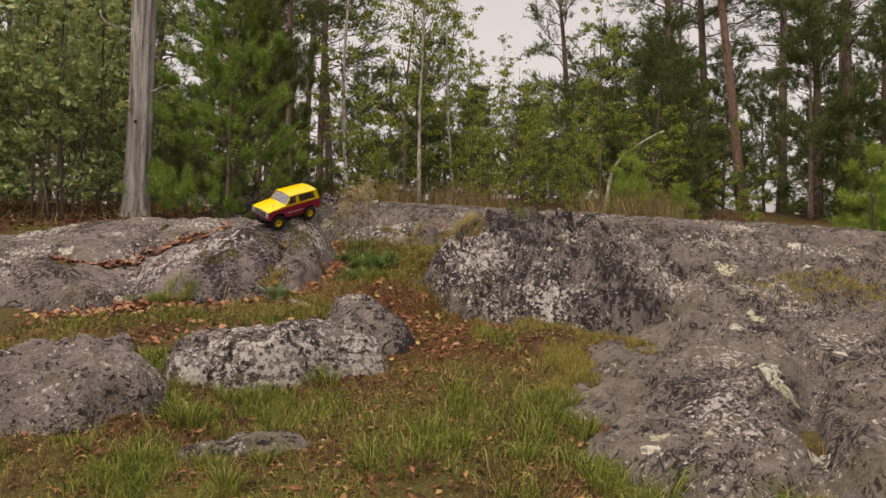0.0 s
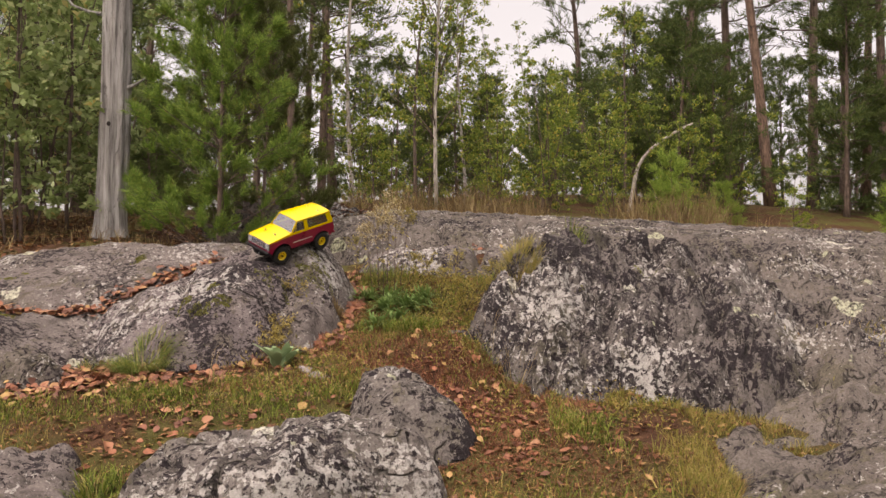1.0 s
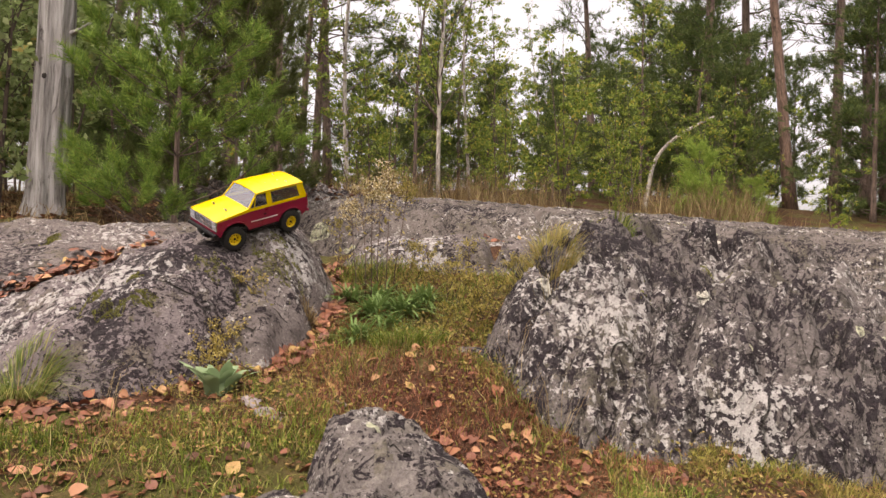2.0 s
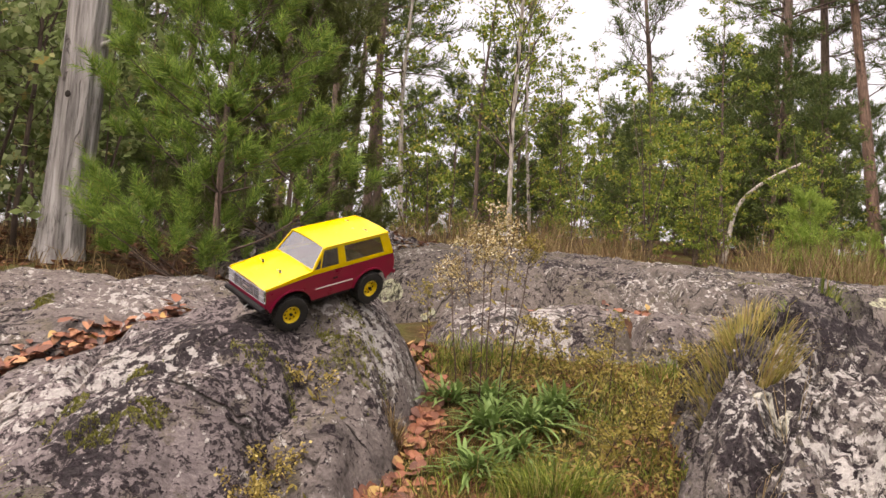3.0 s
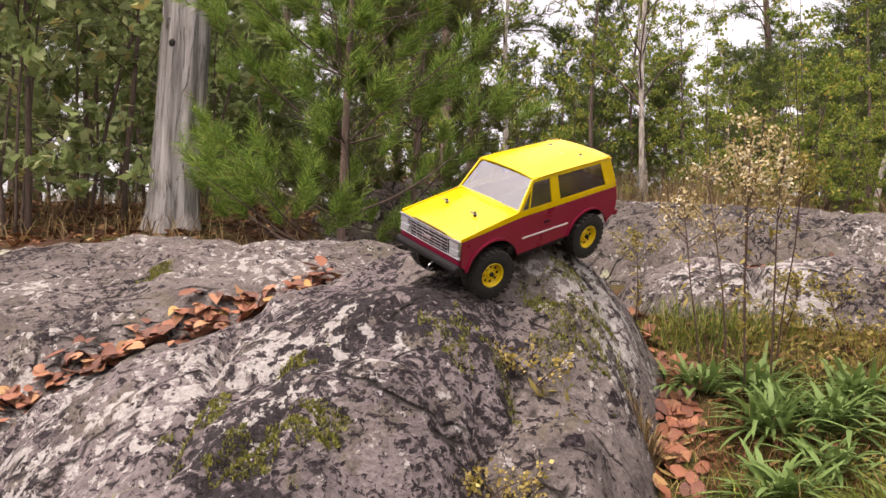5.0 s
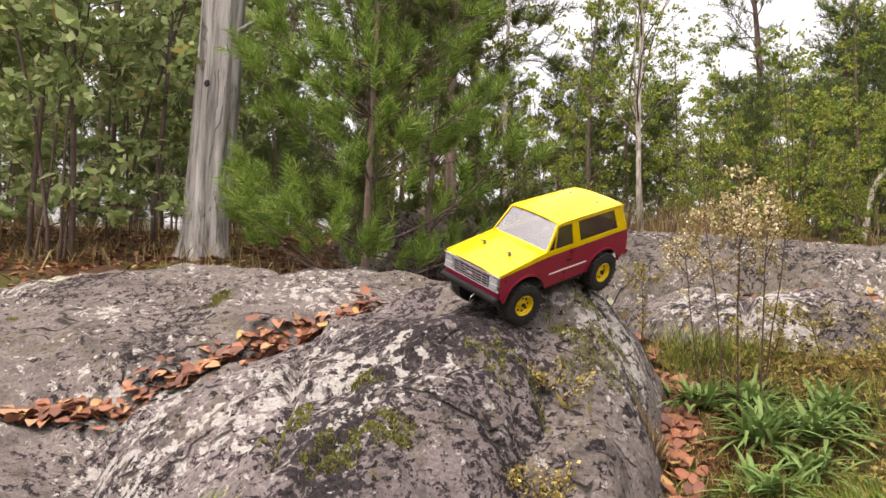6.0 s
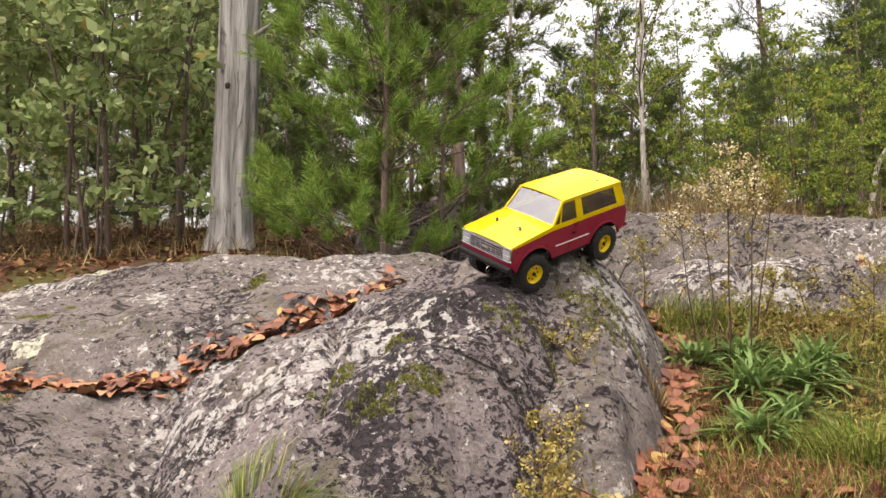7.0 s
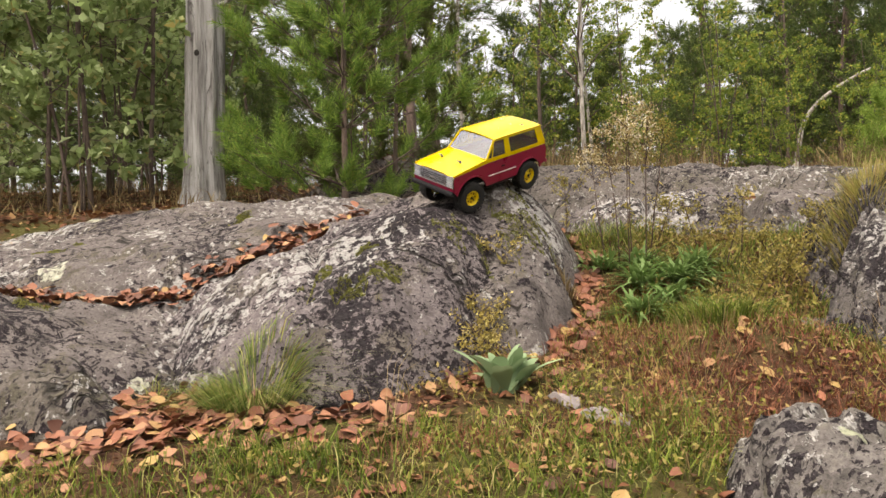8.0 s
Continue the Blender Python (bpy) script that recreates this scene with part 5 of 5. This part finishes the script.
def stalk(name, x, y, height, lean, seed, label, head, blooms, leafy=0):
    """A tall dry flower stalk with a plume of seed heads."""
    rng = np.random.default_rng(seed)
    root = new(name)
    tagged(root, label, "plant", "tall stalks in the gully")
    root.matrix_basis = pose(x, y, top_at(x, y) - 0.01)
    path = bend((0, 0, 0), (lean[0], lean[1], 1), height, rng, 0.03, 0, 8)
    sp = Soup()
    sp.tube(path, np.linspace(0.0027, 0.0012, len(path)), 6)
    put("stem", sp, STEM, root)
    heads, twigs = Soup(), Soup()
    pts = []
    for k in range(blooms):
        h = rng.uniform(0.66, 1.0)
        p0 = along(path, np.array(h))
        a = rng.uniform(0, 2 * np.pi)
        ln = 0.09 * (1.25 - h) * 3 * rng.uniform(0.4, 1)
        tw = bend(p0, (math.cos(a), math.sin(a), 0.9), ln, rng, 0.1, 0.02, 3)
        twigs.tube(tw, np.linspace(0.0013, 0.0008, 4), 3, False)
        m = 34
        pts.append(along(tw, rng.uniform(0.3, 1, m)) + rng.normal(size=(m, 3)) * 0.009)
    add_leaves(heads, np.vstack(pts), 0.009, rng, 0, 0.8)
    tagged(put("twig", twigs, STEM, root), kind="stuff")
    tagged(put("plume", heads, head, root), kind="stuff")
    if leafy:
        lv = Soup()
        add_leaves(lv, along(path, rng.uniform(0.25, 0.75, leafy)) + rng.normal(size=(leafy, 3)) * 0.012, 0.032, rng, 0.3, 0.25)
        tagged(put("foliage", lv, GOLD, root), kind="stuff")
    return root


for k, (x, y, h, lx, ly) in enumerate(((-0.67, 5.62, 0.62, -0.04, 0.0), (-0.62, 5.66, 0.74, 0.03, 0.0), (-0.58, 5.6, 0.72, 0.07, 0.02), (-0.55, 5.68, 0.62, 0.1, 0.0), (-0.72, 5.68, 0.5, -0.06, 0.03), (-0.64, 5.58, 0.66, 0.0, -0.02))):
    stalk("seed_stalk", x, y, h * 0.86, (lx, ly), 500 + k, "tall dark dry stalk with fluffy pale seed heads", SEED if k != 3 else GOLD, 15, 7)
for k, (x, y, h, lx, ly) in enumerate(((-0.86, 5.95, 0.34, 0.1, 0.0), (-0.02, 5.62, 0.3, 0.2, 0.0), (-0.15, 5.45, 0.26, 0.5, 0.2), (-0.3, 5.6, 0.28, 0.3, 0.1), (-0.1, 5.3, 0.22, -0.3, 0.0), (-0.22, 5.35, 0.24, 0.6, -0.2), (-0.32, 5.25, 0.2, 0.5, -0.3), (-0.2, 5.75, 0.3, 0.1, 0.1), (-0.35, 5.8, 0.26, -0.2, 0.0), (-0.5, 5.85, 0.24, 0.3, 0.0), (-0.12, 5.55, 0.26, -0.5, -0.3))):
    stalk("goldenrod", x, y, h * 0.75, (lx, ly), 520 + k, "yellow-green goldenrod stalk with fading flowers", GOLD, 8, 24)
for k, (x, y, h, lx, ly) in enumerate(((-0.94, 4.98, 0.24, -1.9, 0.3), (-0.95, 4.92, 0.2, -1.6, -0.2), (-1.04, 4.8, 0.17, -1.3, -0.3), (-0.93, 5.08, 0.26, -1.5, 0.5), (-0.95, 5.16, 0.24, -1.1, 0.2), (-0.93, 5.02, 0.3, -2.2, 0.1), (-1.02, 4.84, 0.22, -0.9, 0.2))):
    stalk("goldenrod", x, y, h, (lx, ly), 540 + k, "leaning goldenrod sprig with faded yellow flowers over the rock", SPRIG, 8, 22)

# ---------------------------------------------------------------- moss on the rocks
MOSS = leaf_material("cushion_moss", [(0.0, (0.08, 0.085, 0.018)), (0.6, (0.15, 0.155, 0.03)), (1.0, (0.22, 0.21, 0.05))], 0.2)


def moss_patch(parent, x, y, rx, ry, n, seed, height=0.012):
    rng = np.random.default_rng(seed)
    a, r = rng.uniform(0, 2 * np.pi, n), np.sqrt(rng.random(n))
    px, py = x + rx * r * np.cos(a), y + ry * r * np.sin(a)
    k = fbm(px * 22, py * 22, 3, seed) > -0.25 + 0.6 * r
    sp = Soup()
    add_blades(sp, px[k], py[k], height, 0.0016, 1.2, rng, -0.003)
    tagged(put("moss_cushion", sp, MOSS, parent), "olive green moss", kind="stuff")


for k, (par, x, y, rx, ry, n) in enumerate(((outcrop, -2.15, 5.58, 0.05, 0.04, 500), (nose, -1.48, 4.99, 0.06, 0.05, 600), (nose, -1.62, 4.9, 0.05, 0.07, 600), (nose, -1.5, 4.82, 0.06, 0.04, 500),
                                         (nose, -1.38, 4.84, 0.1, 0.05, 900), (crest, -1.02, 5.32, 0.12, 0.12, 1800), (nose, -1.2, 5.12, 0.1, 0.06, 800), (outcrop, -2.9, 5.5, 0.12, 0.06, 700), (left_rock, -2.6, 4.95, 0.1, 0.06, 600), (left_rock, -3.1, 4.9, 0.1, 0.05, 600),
                                         (boulder, 0.5, 5.0, 0.08, 0.05, 500), (boulder, 0.9, 5.6, 0.14, 0.06, 800), (ledge, -0.2, 6.3, 0.3, 0.06, 1200), (plateau, 0.9, 7.4, 0.5, 0.08, 1600), (ledge, 0.7, 6.2, 0.2, 0.05, 700))):
    moss_patch(par, x, y, rx, ry, 3 * n, 700 + k, 0.009)

# ---------------------------------------------------------------- the model truck
def paint(name, colour, rough=0.32):
    m, n, l, b = material(name, rough)
    co = n.new("ShaderNodeTexCoord").outputs["Object"]
    f = noise_node(n, l, co, 28, 6, 0.7)
    g = noise_node(n, l, co, 9, 5, 0.7, (1, 5, 1))
    col = ramp(n, l, f, [(0.35, tuple(c * 0.86 for c in colour)), (0.65, colour)]).outputs["Color"]
    dust = ramp(n, l, g, [(0.6, (0,)), (0.85, (0.14,))]).outputs["Color"]
    col = mix(n, l, dust, col, (0.3, 0.24, 0.15))
    l.new(col, b.inputs["Base Color"])
    b.inputs["Coat Weight"].default_value = 0.3
    b.inputs["Coat Roughness"].default_value = 0.08
    l.new(ramp(n, l, f, [(0.3, (rough * 0.8,)), (0.75, (rough * 1.5,))]).outputs["Color"], b.inputs["Roughness"])
    return m


YELLOW = paint("yellow_paint", (0.66, 0.465, 0.0), 0.2)
RED = paint("red_paint", (0.25, 0.002, 0.036), 0.3)
BLACK = plain_material("black_plastic", (0.012, 0.011, 0.012), 0.75, 0, 0.3, 60)
BLACK.node_tree.nodes["Principled BSDF"].inputs["Specular IOR Level"].default_value = 0.2
RUBBER = plain_material("rubber", (0.014, 0.013, 0.012), 0.85, 0, 0.4, 80, 0.002)
CHROME = plain_material("chrome", (0.62, 0.62, 0.64), 0.18, 1.0, 0.1, 60)
WHITE_TRIM = plain_material("pale_trim", (0.65, 0.62, 0.6), 0.4)
RIM = paint("yellow_rim", (0.7, 0.5, 0.0), 0.4)
LAMP = plain_material("lamp_lens", (0.45, 0.46, 0.48), 0.12, 0.3)
TAIL = plain_material("tail_lens", (0.4, 0.01, 0.01), 0.2)
METAL = plain_material("dull_steel", (0.25, 0.25, 0.25), 0.4, 1.0)
TINT, _n, _l, _b = material("tinted_window", 0.06)
_b.inputs["Base Color"].default_value = (0.5, 0.47, 0.48, 1)
_b.inputs["Transmission Weight"].default_value = 1.0
_b.inputs["IOR"].default_value = 2.3


def prism(points, y0, y1, inset=0.0, zmid=0.0, bevel=0.0):
    """A side outline in x and z, drawn across from y0 to y1; inset leans the sides inwards with height."""
    bm = bmesh.new()
    def yy(y, z):
        return y - math.copysign(inset * max(0.0, z - zmid), y)
    a = [bm.verts.new((x, yy(y0, z), z)) for x, z in points]
    b = [bm.verts.new((x, yy(y1, z), z)) for x, z in points]
    n = len(points)
    bm.faces.new(a)
    bm.faces.new(b[::-1])
    for k in range(n):
        bm.faces.new((a[k], b[k], b[(k + 1) % n], a[(k + 1) % n]))
    bmesh.ops.recalc_face_normals(bm, faces=bm.faces)
    if bevel:
        bmesh.ops.bevel(bm, geom=[e for e in bm.edges if e.calc_face_angle(0) > 0.5], offset=bevel, segments=2, affect="EDGES")
    return bm


def block(x0, x1, y0, y1, z0, z1, bevel=0.0015):
    return prism([(x0, z0), (x1, z0), (x1, z1), (x0, z1)], y0, y1, 0, 0, bevel)


def plate(corners, thick, bevel=0.0):
    """A flat panel through four corners, thick along its normal."""
    bm = bmesh.new()
    c = [Vector(p) for p in corners]
    n = (c[1] - c[0]).cross(c[3] - c[0]).normalized() * thick
    a = [bm.verts.new(p) for p in c]
    b = [bm.verts.new(p - n) for p in c]
    bm.faces.new(a)
    bm.faces.new(b[::-1])
    for k in range(4):
        bm.faces.new((a[k], b[k], b[(k + 1) % 4], a[(k + 1) % 4]))
    bmesh.ops.recalc_face_normals(bm, faces=bm.faces)
    if bevel:
        bmesh.ops.bevel(bm, geom=list(bm.edges), offset=bevel, segments=1, affect="EDGES")
    return bm


def crowned(x0, x1, half0, half1, z0, z1, crown, thick, nx=10, ny=12, bulge=0.0):
    """A curved sheet such as a roof or hood."""
    bm = bmesh.new()
    rows = []
    for i in range(nx + 1):
        f = i / nx
        row = []
        for j in range(ny + 1):
            g = 2 * j / ny - 1
            z = z0 + (z1 - z0) * f - crown * abs(g) ** 3 + bulge * (abs(g) < 0.62) - crown * 0.5 * (abs(2 * f - 1) ** 6)
            row.append(bm.verts.new((x0 + (x1 - x0) * f, g * (half0 + (half1 - half0) * f), z)))
        rows.append(row)
    for i in range(nx):
        for j in range(ny):
            bm.faces.new((rows[i][j], rows[i + 1][j], rows[i + 1][j + 1], rows[i][j + 1]))
    bmesh.ops.recalc_face_normals(bm, faces=bm.faces)
    bmesh.ops.solidify(bm, geom=list(bm.faces), thickness=thick)
    return bm


def lathe(profile, n=32):
    """A shape turned round the y axis; profile rows of radius and y."""
    bm = bmesh.new()
    rings = []
    for r, y in profile:
        rings.append([bm.verts.new((r * math.cos(2 * math.pi * k / n), y, r * math.sin(2 * math.pi * k / n))) for k in range(n)])
    for a, b in zip(rings, rings[1:]):
        for k in range(n):
            bm.faces.new((a[k], a[(k + 1) % n], b[(k + 1) % n], b[k]))
    bmesh.ops.recalc_face_normals(bm, faces=bm.faces)
    return bm


truck = new("model_truck")
tagged(truck, "yellow and crimson model off-road truck standing on the rock", "toy truck")
WB, R = 0.15, 0.058
arch_f = [(WB + 0.073 * math.cos(a), 0.066 + 0.066 * math.sin(a)) for a in np.linspace(0.25, math.pi - 0.25, 12)]
arch_r = [(-WB + 0.07 * math.cos(a), 0.066 + 0.064 * math.sin(a)) for a in np.linspace(0.25, math.pi - 0.25, 12)]
HW = 0.1
# lower body, with wheel arches
outline = [(0.236, 0.098), (0.236, 0.15), (0.07, 0.1625), (-0.245, 0.1645), (-0.252, 0.145), (-0.25, 0.1)] + [(x, z) for x, z in arch_r[::-1]] + [(x, z) for x, z in arch_f[::-1]]
outline[6 + 12:6 + 12] = [(-0.07, 0.082), (0.07, 0.08)]
for side in (-1, 1):
    part("body_side", prism(outline, side * HW, side * (HW - 0.004), 0.06, 0.12, 0.0008), RED, truck, "crimson lower body side with wheel arches")
    part("side_trim", prism([(0.065, 0.114), (0.065, 0.1175), (-0.078, 0.1165), (-0.078, 0.113)], side * (HW + 0.0015), side * (HW - 0.001), 0, 0), WHITE_TRIM, truck, "thin pale trim strip")
    part("sill", block(-0.075, 0.075, side * (HW - 0.014), side * (HW - 0.002), 0.072, 0.082), BLACK, truck)
    part("arch_lip", prism([(x * 1.0, z) for x, z in arch_f] + [(WB + (x - WB) * 1.07, 0.066 + (z - 0.066) * 1.07) for x, z in arch_f[::-1]], side * (HW + 0.003), side * (HW - 0.003)), RED, truck)
    part("arch_lip", prism([(x * 1.0, z) for x, z in arch_r] + [(-WB + (x + WB) * 1.07, 0.066 + (z - 0.066) * 1.07) for x, z in arch_r[::-1]], side * (HW + 0.003), side * (HW - 0.003)), RED, truck)
    # yellow belt above the colour line
    part("belt", prism([(0.236, 0.1505), (0.236, 0.1575), (0.075, 0.1765), (-0.243, 0.1775), (-0.2455, 0.165), (0.07, 0.163)], side * (HW - 0.0012), side * (HW - 0.006), 0.12, 0.15, 0.0008), YELLOW, truck)
    # pillars
    y0, y1 = side * (HW - 0.004), side * (HW - 0.0085)
    lean = 0.22
    part("pillar", prism([(0.078, 0.176), (0.068, 0.176), (0.018, 0.238), (0.028, 0.238)], y0, y1, lean, 0.176, 0.0006), YELLOW, truck)
    part("vent_bar", prism([(0.047, 0.176), (0.044, 0.176), (0.03, 0.226), (0.033, 0.226)], y0, y1, lean, 0.176), YELLOW, truck)
    part("pillar", prism([(-0.024, 0.176), (-0.052, 0.176), (-0.047, 0.238), (-0.022, 0.238)], y0, y1, lean, 0.176, 0.0006), YELLOW, truck)
    part("pillar", prism([(-0.206, 0.176), (-0.245, 0.176), (-0.226, 0.238), (-0.19, 0.238)], y0, y1, lean, 0.176, 0.0006), YELLOW, truck)
    part("roof_rail", prism([(0.03, 0.2285), (0.022, 0.239), (-0.228, 0.239), (-0.224, 0.2285)], y0, y1, lean, 0.176, 0.0006), YELLOW, truck)
    part("side_window", prism([(0.07, 0.1765), (0.026, 0.23), (-0.023, 0.23), (-0.025, 0.1765)], side * (HW - 0.0055), side * (HW - 0.0068), lean, 0.176), TINT, truck, "tinted clear door window")
    part("side_window", prism([(-0.05, 0.1765), (-0.0485, 0.23), (-0.195, 0.23), (-0.207, 0.1765)], side * (HW - 0.0055), side * (HW - 0.0068), lean, 0.176), TINT, truck, "tinted clear rear side window")
    part("tail_lamp", block(-0.254, -0.249, side * 0.098, side * 0.084, 0.112, 0.142, 0.001), TAIL, truck)
    part("headlamp", block(0.2365, 0.2415, side * 0.066, side * 0.094, 0.134, 0.1475, 0.001), LAMP, truck, "square clear headlamp")
    part("headlamp", block(0.2365, 0.2415, side * 0.066, side * 0.094, 0.1175, 0.131, 0.001), LAMP, truck, "square clear headlamp")
    part("lamp_bezel", block(0.2345, 0.2385, side * 0.0635, side * 0.0975, 0.115, 0.1505, 0.001), CHROME, truck)
    part("door_handle", block(-0.016, 0.0, side * (HW - 0.001), side * (HW + 0.003), 0.135, 0.139, 0.0008), BLACK, truck)
part("hood", crowned(0.239, 0.072, 0.0955, 0.0965, 0.1585, 0.1785, 0.004, 0.003, bulge=0.0018), YELLOW, truck)
part("roof", crowned(0.03, -0.231, 0.0855, 0.0845, 0.2455, 0.2445, 0.0065, 0.003, 14, 20), YELLOW, truck)
part("tailgate", block(-0.25, -0.244, -0.095, 0.095, 0.1, 0.178, 0.0015), RED, truck)
part("rear_hatch", prism([(-0.246, 0.177), (-0.241, 0.177), (-0.226, 0.238), (-0.231, 0.238)], -0.09, 0.09, 0.22, 0.176, 0.0006), YELLOW, truck)
part("windshield", plate([(0.0735, -0.09, 0.1775), (0.0735, 0.09, 0.1775), (0.0245, 0.08, 0.2365), (0.0245, -0.08, 0.2365)], 0.0013), TINT, truck, "clear raked windshield")
part("nose_panel", block(0.228, 0.2365, -0.097, 0.097, 0.098, 0.154, 0.0012), RED, truck)
part("grille_backing", block(0.234, 0.2385, -0.063, 0.063, 0.1165, 0.1495, 0.0006), BLACK, truck)
grille = new("grille")
grille.parent = truck
for k in range(5):
    z = 0.119 + 0.0068 * k
    part("grille_bar", block(0.238, 0.2415, -0.0625, 0.0625, z, z + 0.0018, 0.0004), CHROME, grille)
for k in range(7):
    y = -0.06 + 0.02 * k
    part("grille_post", block(0.2378, 0.2405, y - 0.0008, y + 0.0008, 0.1165, 0.149, 0.0002), CHROME, grille)
part("grille_frame", block(0.2365, 0.2425, -0.098, 0.098, 0.1495, 0.1535, 0.0008), CHROME, grille)
part("grille_frame", block(0.2365, 0.2425, -0.098, 0.098, 0.1125, 0.116, 0.0008), CHROME, grille)
part("badge", block(0.2412, 0.2432, -0.012, 0.012, 0.1295, 0.1345, 0.0006), CHROME, grille)
part("valance", block(0.226, 0.238, -0.096, 0.096, 0.094, 0.113, 0.0015), RED, truck)
part("front_bumper", prism([(0.238, 0.083), (0.252, 0.086), (0.252, 0.097), (0.238, 0.101)], -0.1, 0.1, 0, 0, 0.002), BLACK, truck, "dark plastic front bumper")
part("rear_bumper", prism([(-0.25, 0.09), (-0.262, 0.092), (-0.262, 0.104), (-0.25, 0.106)], -0.1, 0.1, 0, 0, 0.002), RED, truck)
part("cowl", block(0.066, 0.079, -0.094, 0.094, 0.168, 0.1775, 0.001), YELLOW, truck)
part("chassis", block(-0.2, 0.21, -0.04, 0.04, 0.065, 0.1, 0.004), BLACK, truck)
part("interior_floor", block(-0.23, 0.225, -0.09, 0.09, 0.1, 0.112, 0.002), BLACK, truck)
part("battery_tray", block(-0.16, 0.02, -0.05, 0.05, 0.112, 0.15, 0.004), BLACK, truck)
hook = Soup()
hook.tube(np.array([(0.25, 0.03, 0.088), (0.262, 0.03, 0.083), (0.266, 0.03, 0.076), (0.26, 0.03, 0.07), (0.252, 0.03, 0.073)]), 0.0018, 6)
put("tow_hook", hook, METAL, truck)
for x, y, z in ((0.155, 0.045, 0.1735), (0.155, -0.045, 0.1735), (-0.165, 0.045, 0.2395), (-0.165, -0.045, 0.2395)):
    post = Soup()
    post.tube(np.array([(x, y, z - 0.012), (x, y, z + 0.006)]), 0.0028, 8)
    p = put("body_post", post, BLACK, truck)
    clip = Soup()
    clip.tube(np.array([(x - 0.001, y - 0.014, z + 0.003), (x, y + 0.006, z + 0.003), (x + 0.004, y + 0.012, z + 0.003), (x + 0.006, y + 0.004, z + 0.004), (x + 0.004, y - 0.012, z + 0.004)]), 0.0009, 5)
    put("body_clip", clip, METAL, p)
for x in (WB, -WB):
    ax = Soup()
    ax.tube(np.array([(x, -0.085, R + 0.002), (x, 0.085, R + 0.002)]), 0.008, 10)
    put("axle", ax, BLACK, truck)
    part("gear_case", block(x - 0.02, x + 0.02, -0.012, 0.03, R - 0.014, R + 0.02, 0.006), BLACK, truck)
    for side in (-1, 1):
        sh = Soup()
        sh.tube(np.array([(x, side * 0.06, R + 0.004), (x - 0.015, side * 0.052, R + 0.045), (x - 0.025, side * 0.048, R + 0.075)]), [0.004, 0.0065, 0.005], 8)
        put("shock_absorber", sh, METAL, truck)
        link = Soup()
        link.tube(np.array([(x, side * 0.05, R - 0.003), (x * 0.35, side * 0.035, 0.072)]), 0.003, 6)
        put("link_rod", link, METAL, truck)
        steer = radians(-8) if x > 0 else 0.0
        wheel = new("wheel")
        wheel.parent = truck
        wheel.matrix_basis = Matrix.Translation((x, side * 0.088, {(1, -1): 0.048, (1, 1): 0.057, (-1, -1): 0.043, (-1, 1): 0.064}[(1 if x > 0 else -1, side)])) @ Matrix.Rotation(steer, 4, "Z") @ Matrix.Rotation(0 if side > 0 else math.pi, 4, "Z") @ Matrix.Diagonal((0.93, 1.0, 0.93, 1.0))
        part("tyre", lathe([(0.029, -0.019), (0.036, -0.0215), (0.05, -0.022), (0.0555, -0.019), (0.0565, -0.008), (0.0565, 0.008), (0.0555, 0.019), (0.05, 0.022), (0.036, 0.0215), (0.029, 0.019), (0.029, -0.019)], 36), RUBBER, wheel)
        lugs = Soup()
        for k in range(26):
            for row, (ya, yb, sk) in enumerate(((-0.0215, -0.008, 0.06), (-0.005, 0.005, -0.05), (0.008, 0.0215, 0.06))):
                a0 = 2 * math.pi * (k + 0.5 * (row == 1)) / 26
                c = []
                for yv, rr in ((ya, 0.054), (yb, 0.054), (ya, 0.0595), (yb, 0.0595)):
                    for da in (-0.075, 0.075):
                        aa = a0 + da + sk * (1 if yv == yb else 0)
                        rad = rr - (0.002 if abs(yv) > 0.02 else 0)
                        c.append((rad * math.cos(aa), yv, rad * math.sin(aa)))
                lugs.add(c, [(0, 1, 3, 2), (4, 6, 7, 5), (0, 4, 5, 1), (2, 3, 7, 6), (0, 2, 6, 4), (1, 5, 7, 3)])
        tagged(put("tread", lugs, RUBBER, wheel, flat=True), kind="stuff")
        part("rim", lathe([(0.0295, 0.0195), (0.0285, 0.0205), (0.0265, 0.019), (0.0255, 0.012), (0.023, 0.0095), (0.012, 0.0105), (0.0095, 0.014), (0.0001, 0.014)], 32), RIM, wheel, "bright yellow steel-style rim")
        part("rim_barrel", lathe([(0.029, 0.019), (0.029, -0.019), (0.0265, -0.019), (0.0265, 0.011)], 28), RIM, wheel)
        # solid black plugs paint the shade of the rim's openings
        for k in range(8):
            a = 2 * math.pi * k / 8
            hole = Soup()
            cx, cz = 0.0182 * math.cos(a), 0.0182 * math.sin(a)
            hole.tube(np.array([(cx, 0.0085, cz), (cx, 0.0112, cz)]), 0.0031, 10)
            put("rim_hole_shade", hole, BLACK, wheel)
        hub = Soup()
        hub.tube(np.array([(0, 0.01, 0), (0, 0.019, 0)]), [0.006, 0.005], 10)
        put("hub", hub, BLACK, wheel)

forward = Vector((-0.633, -0.712, -0.303)).normalized()
upward = Vector((0.113, -0.472, 0.874))
leftward = upward.cross(forward).normalized()
upward = forward.cross(leftward).normalized()
turned = Matrix((forward, leftward, upward)).transposed().to_4x4()
truck.matrix_basis = Matrix.Translation((-1.17, 5.436, 1.125)) @ turned @ Matrix.Scale(0.97, 4)
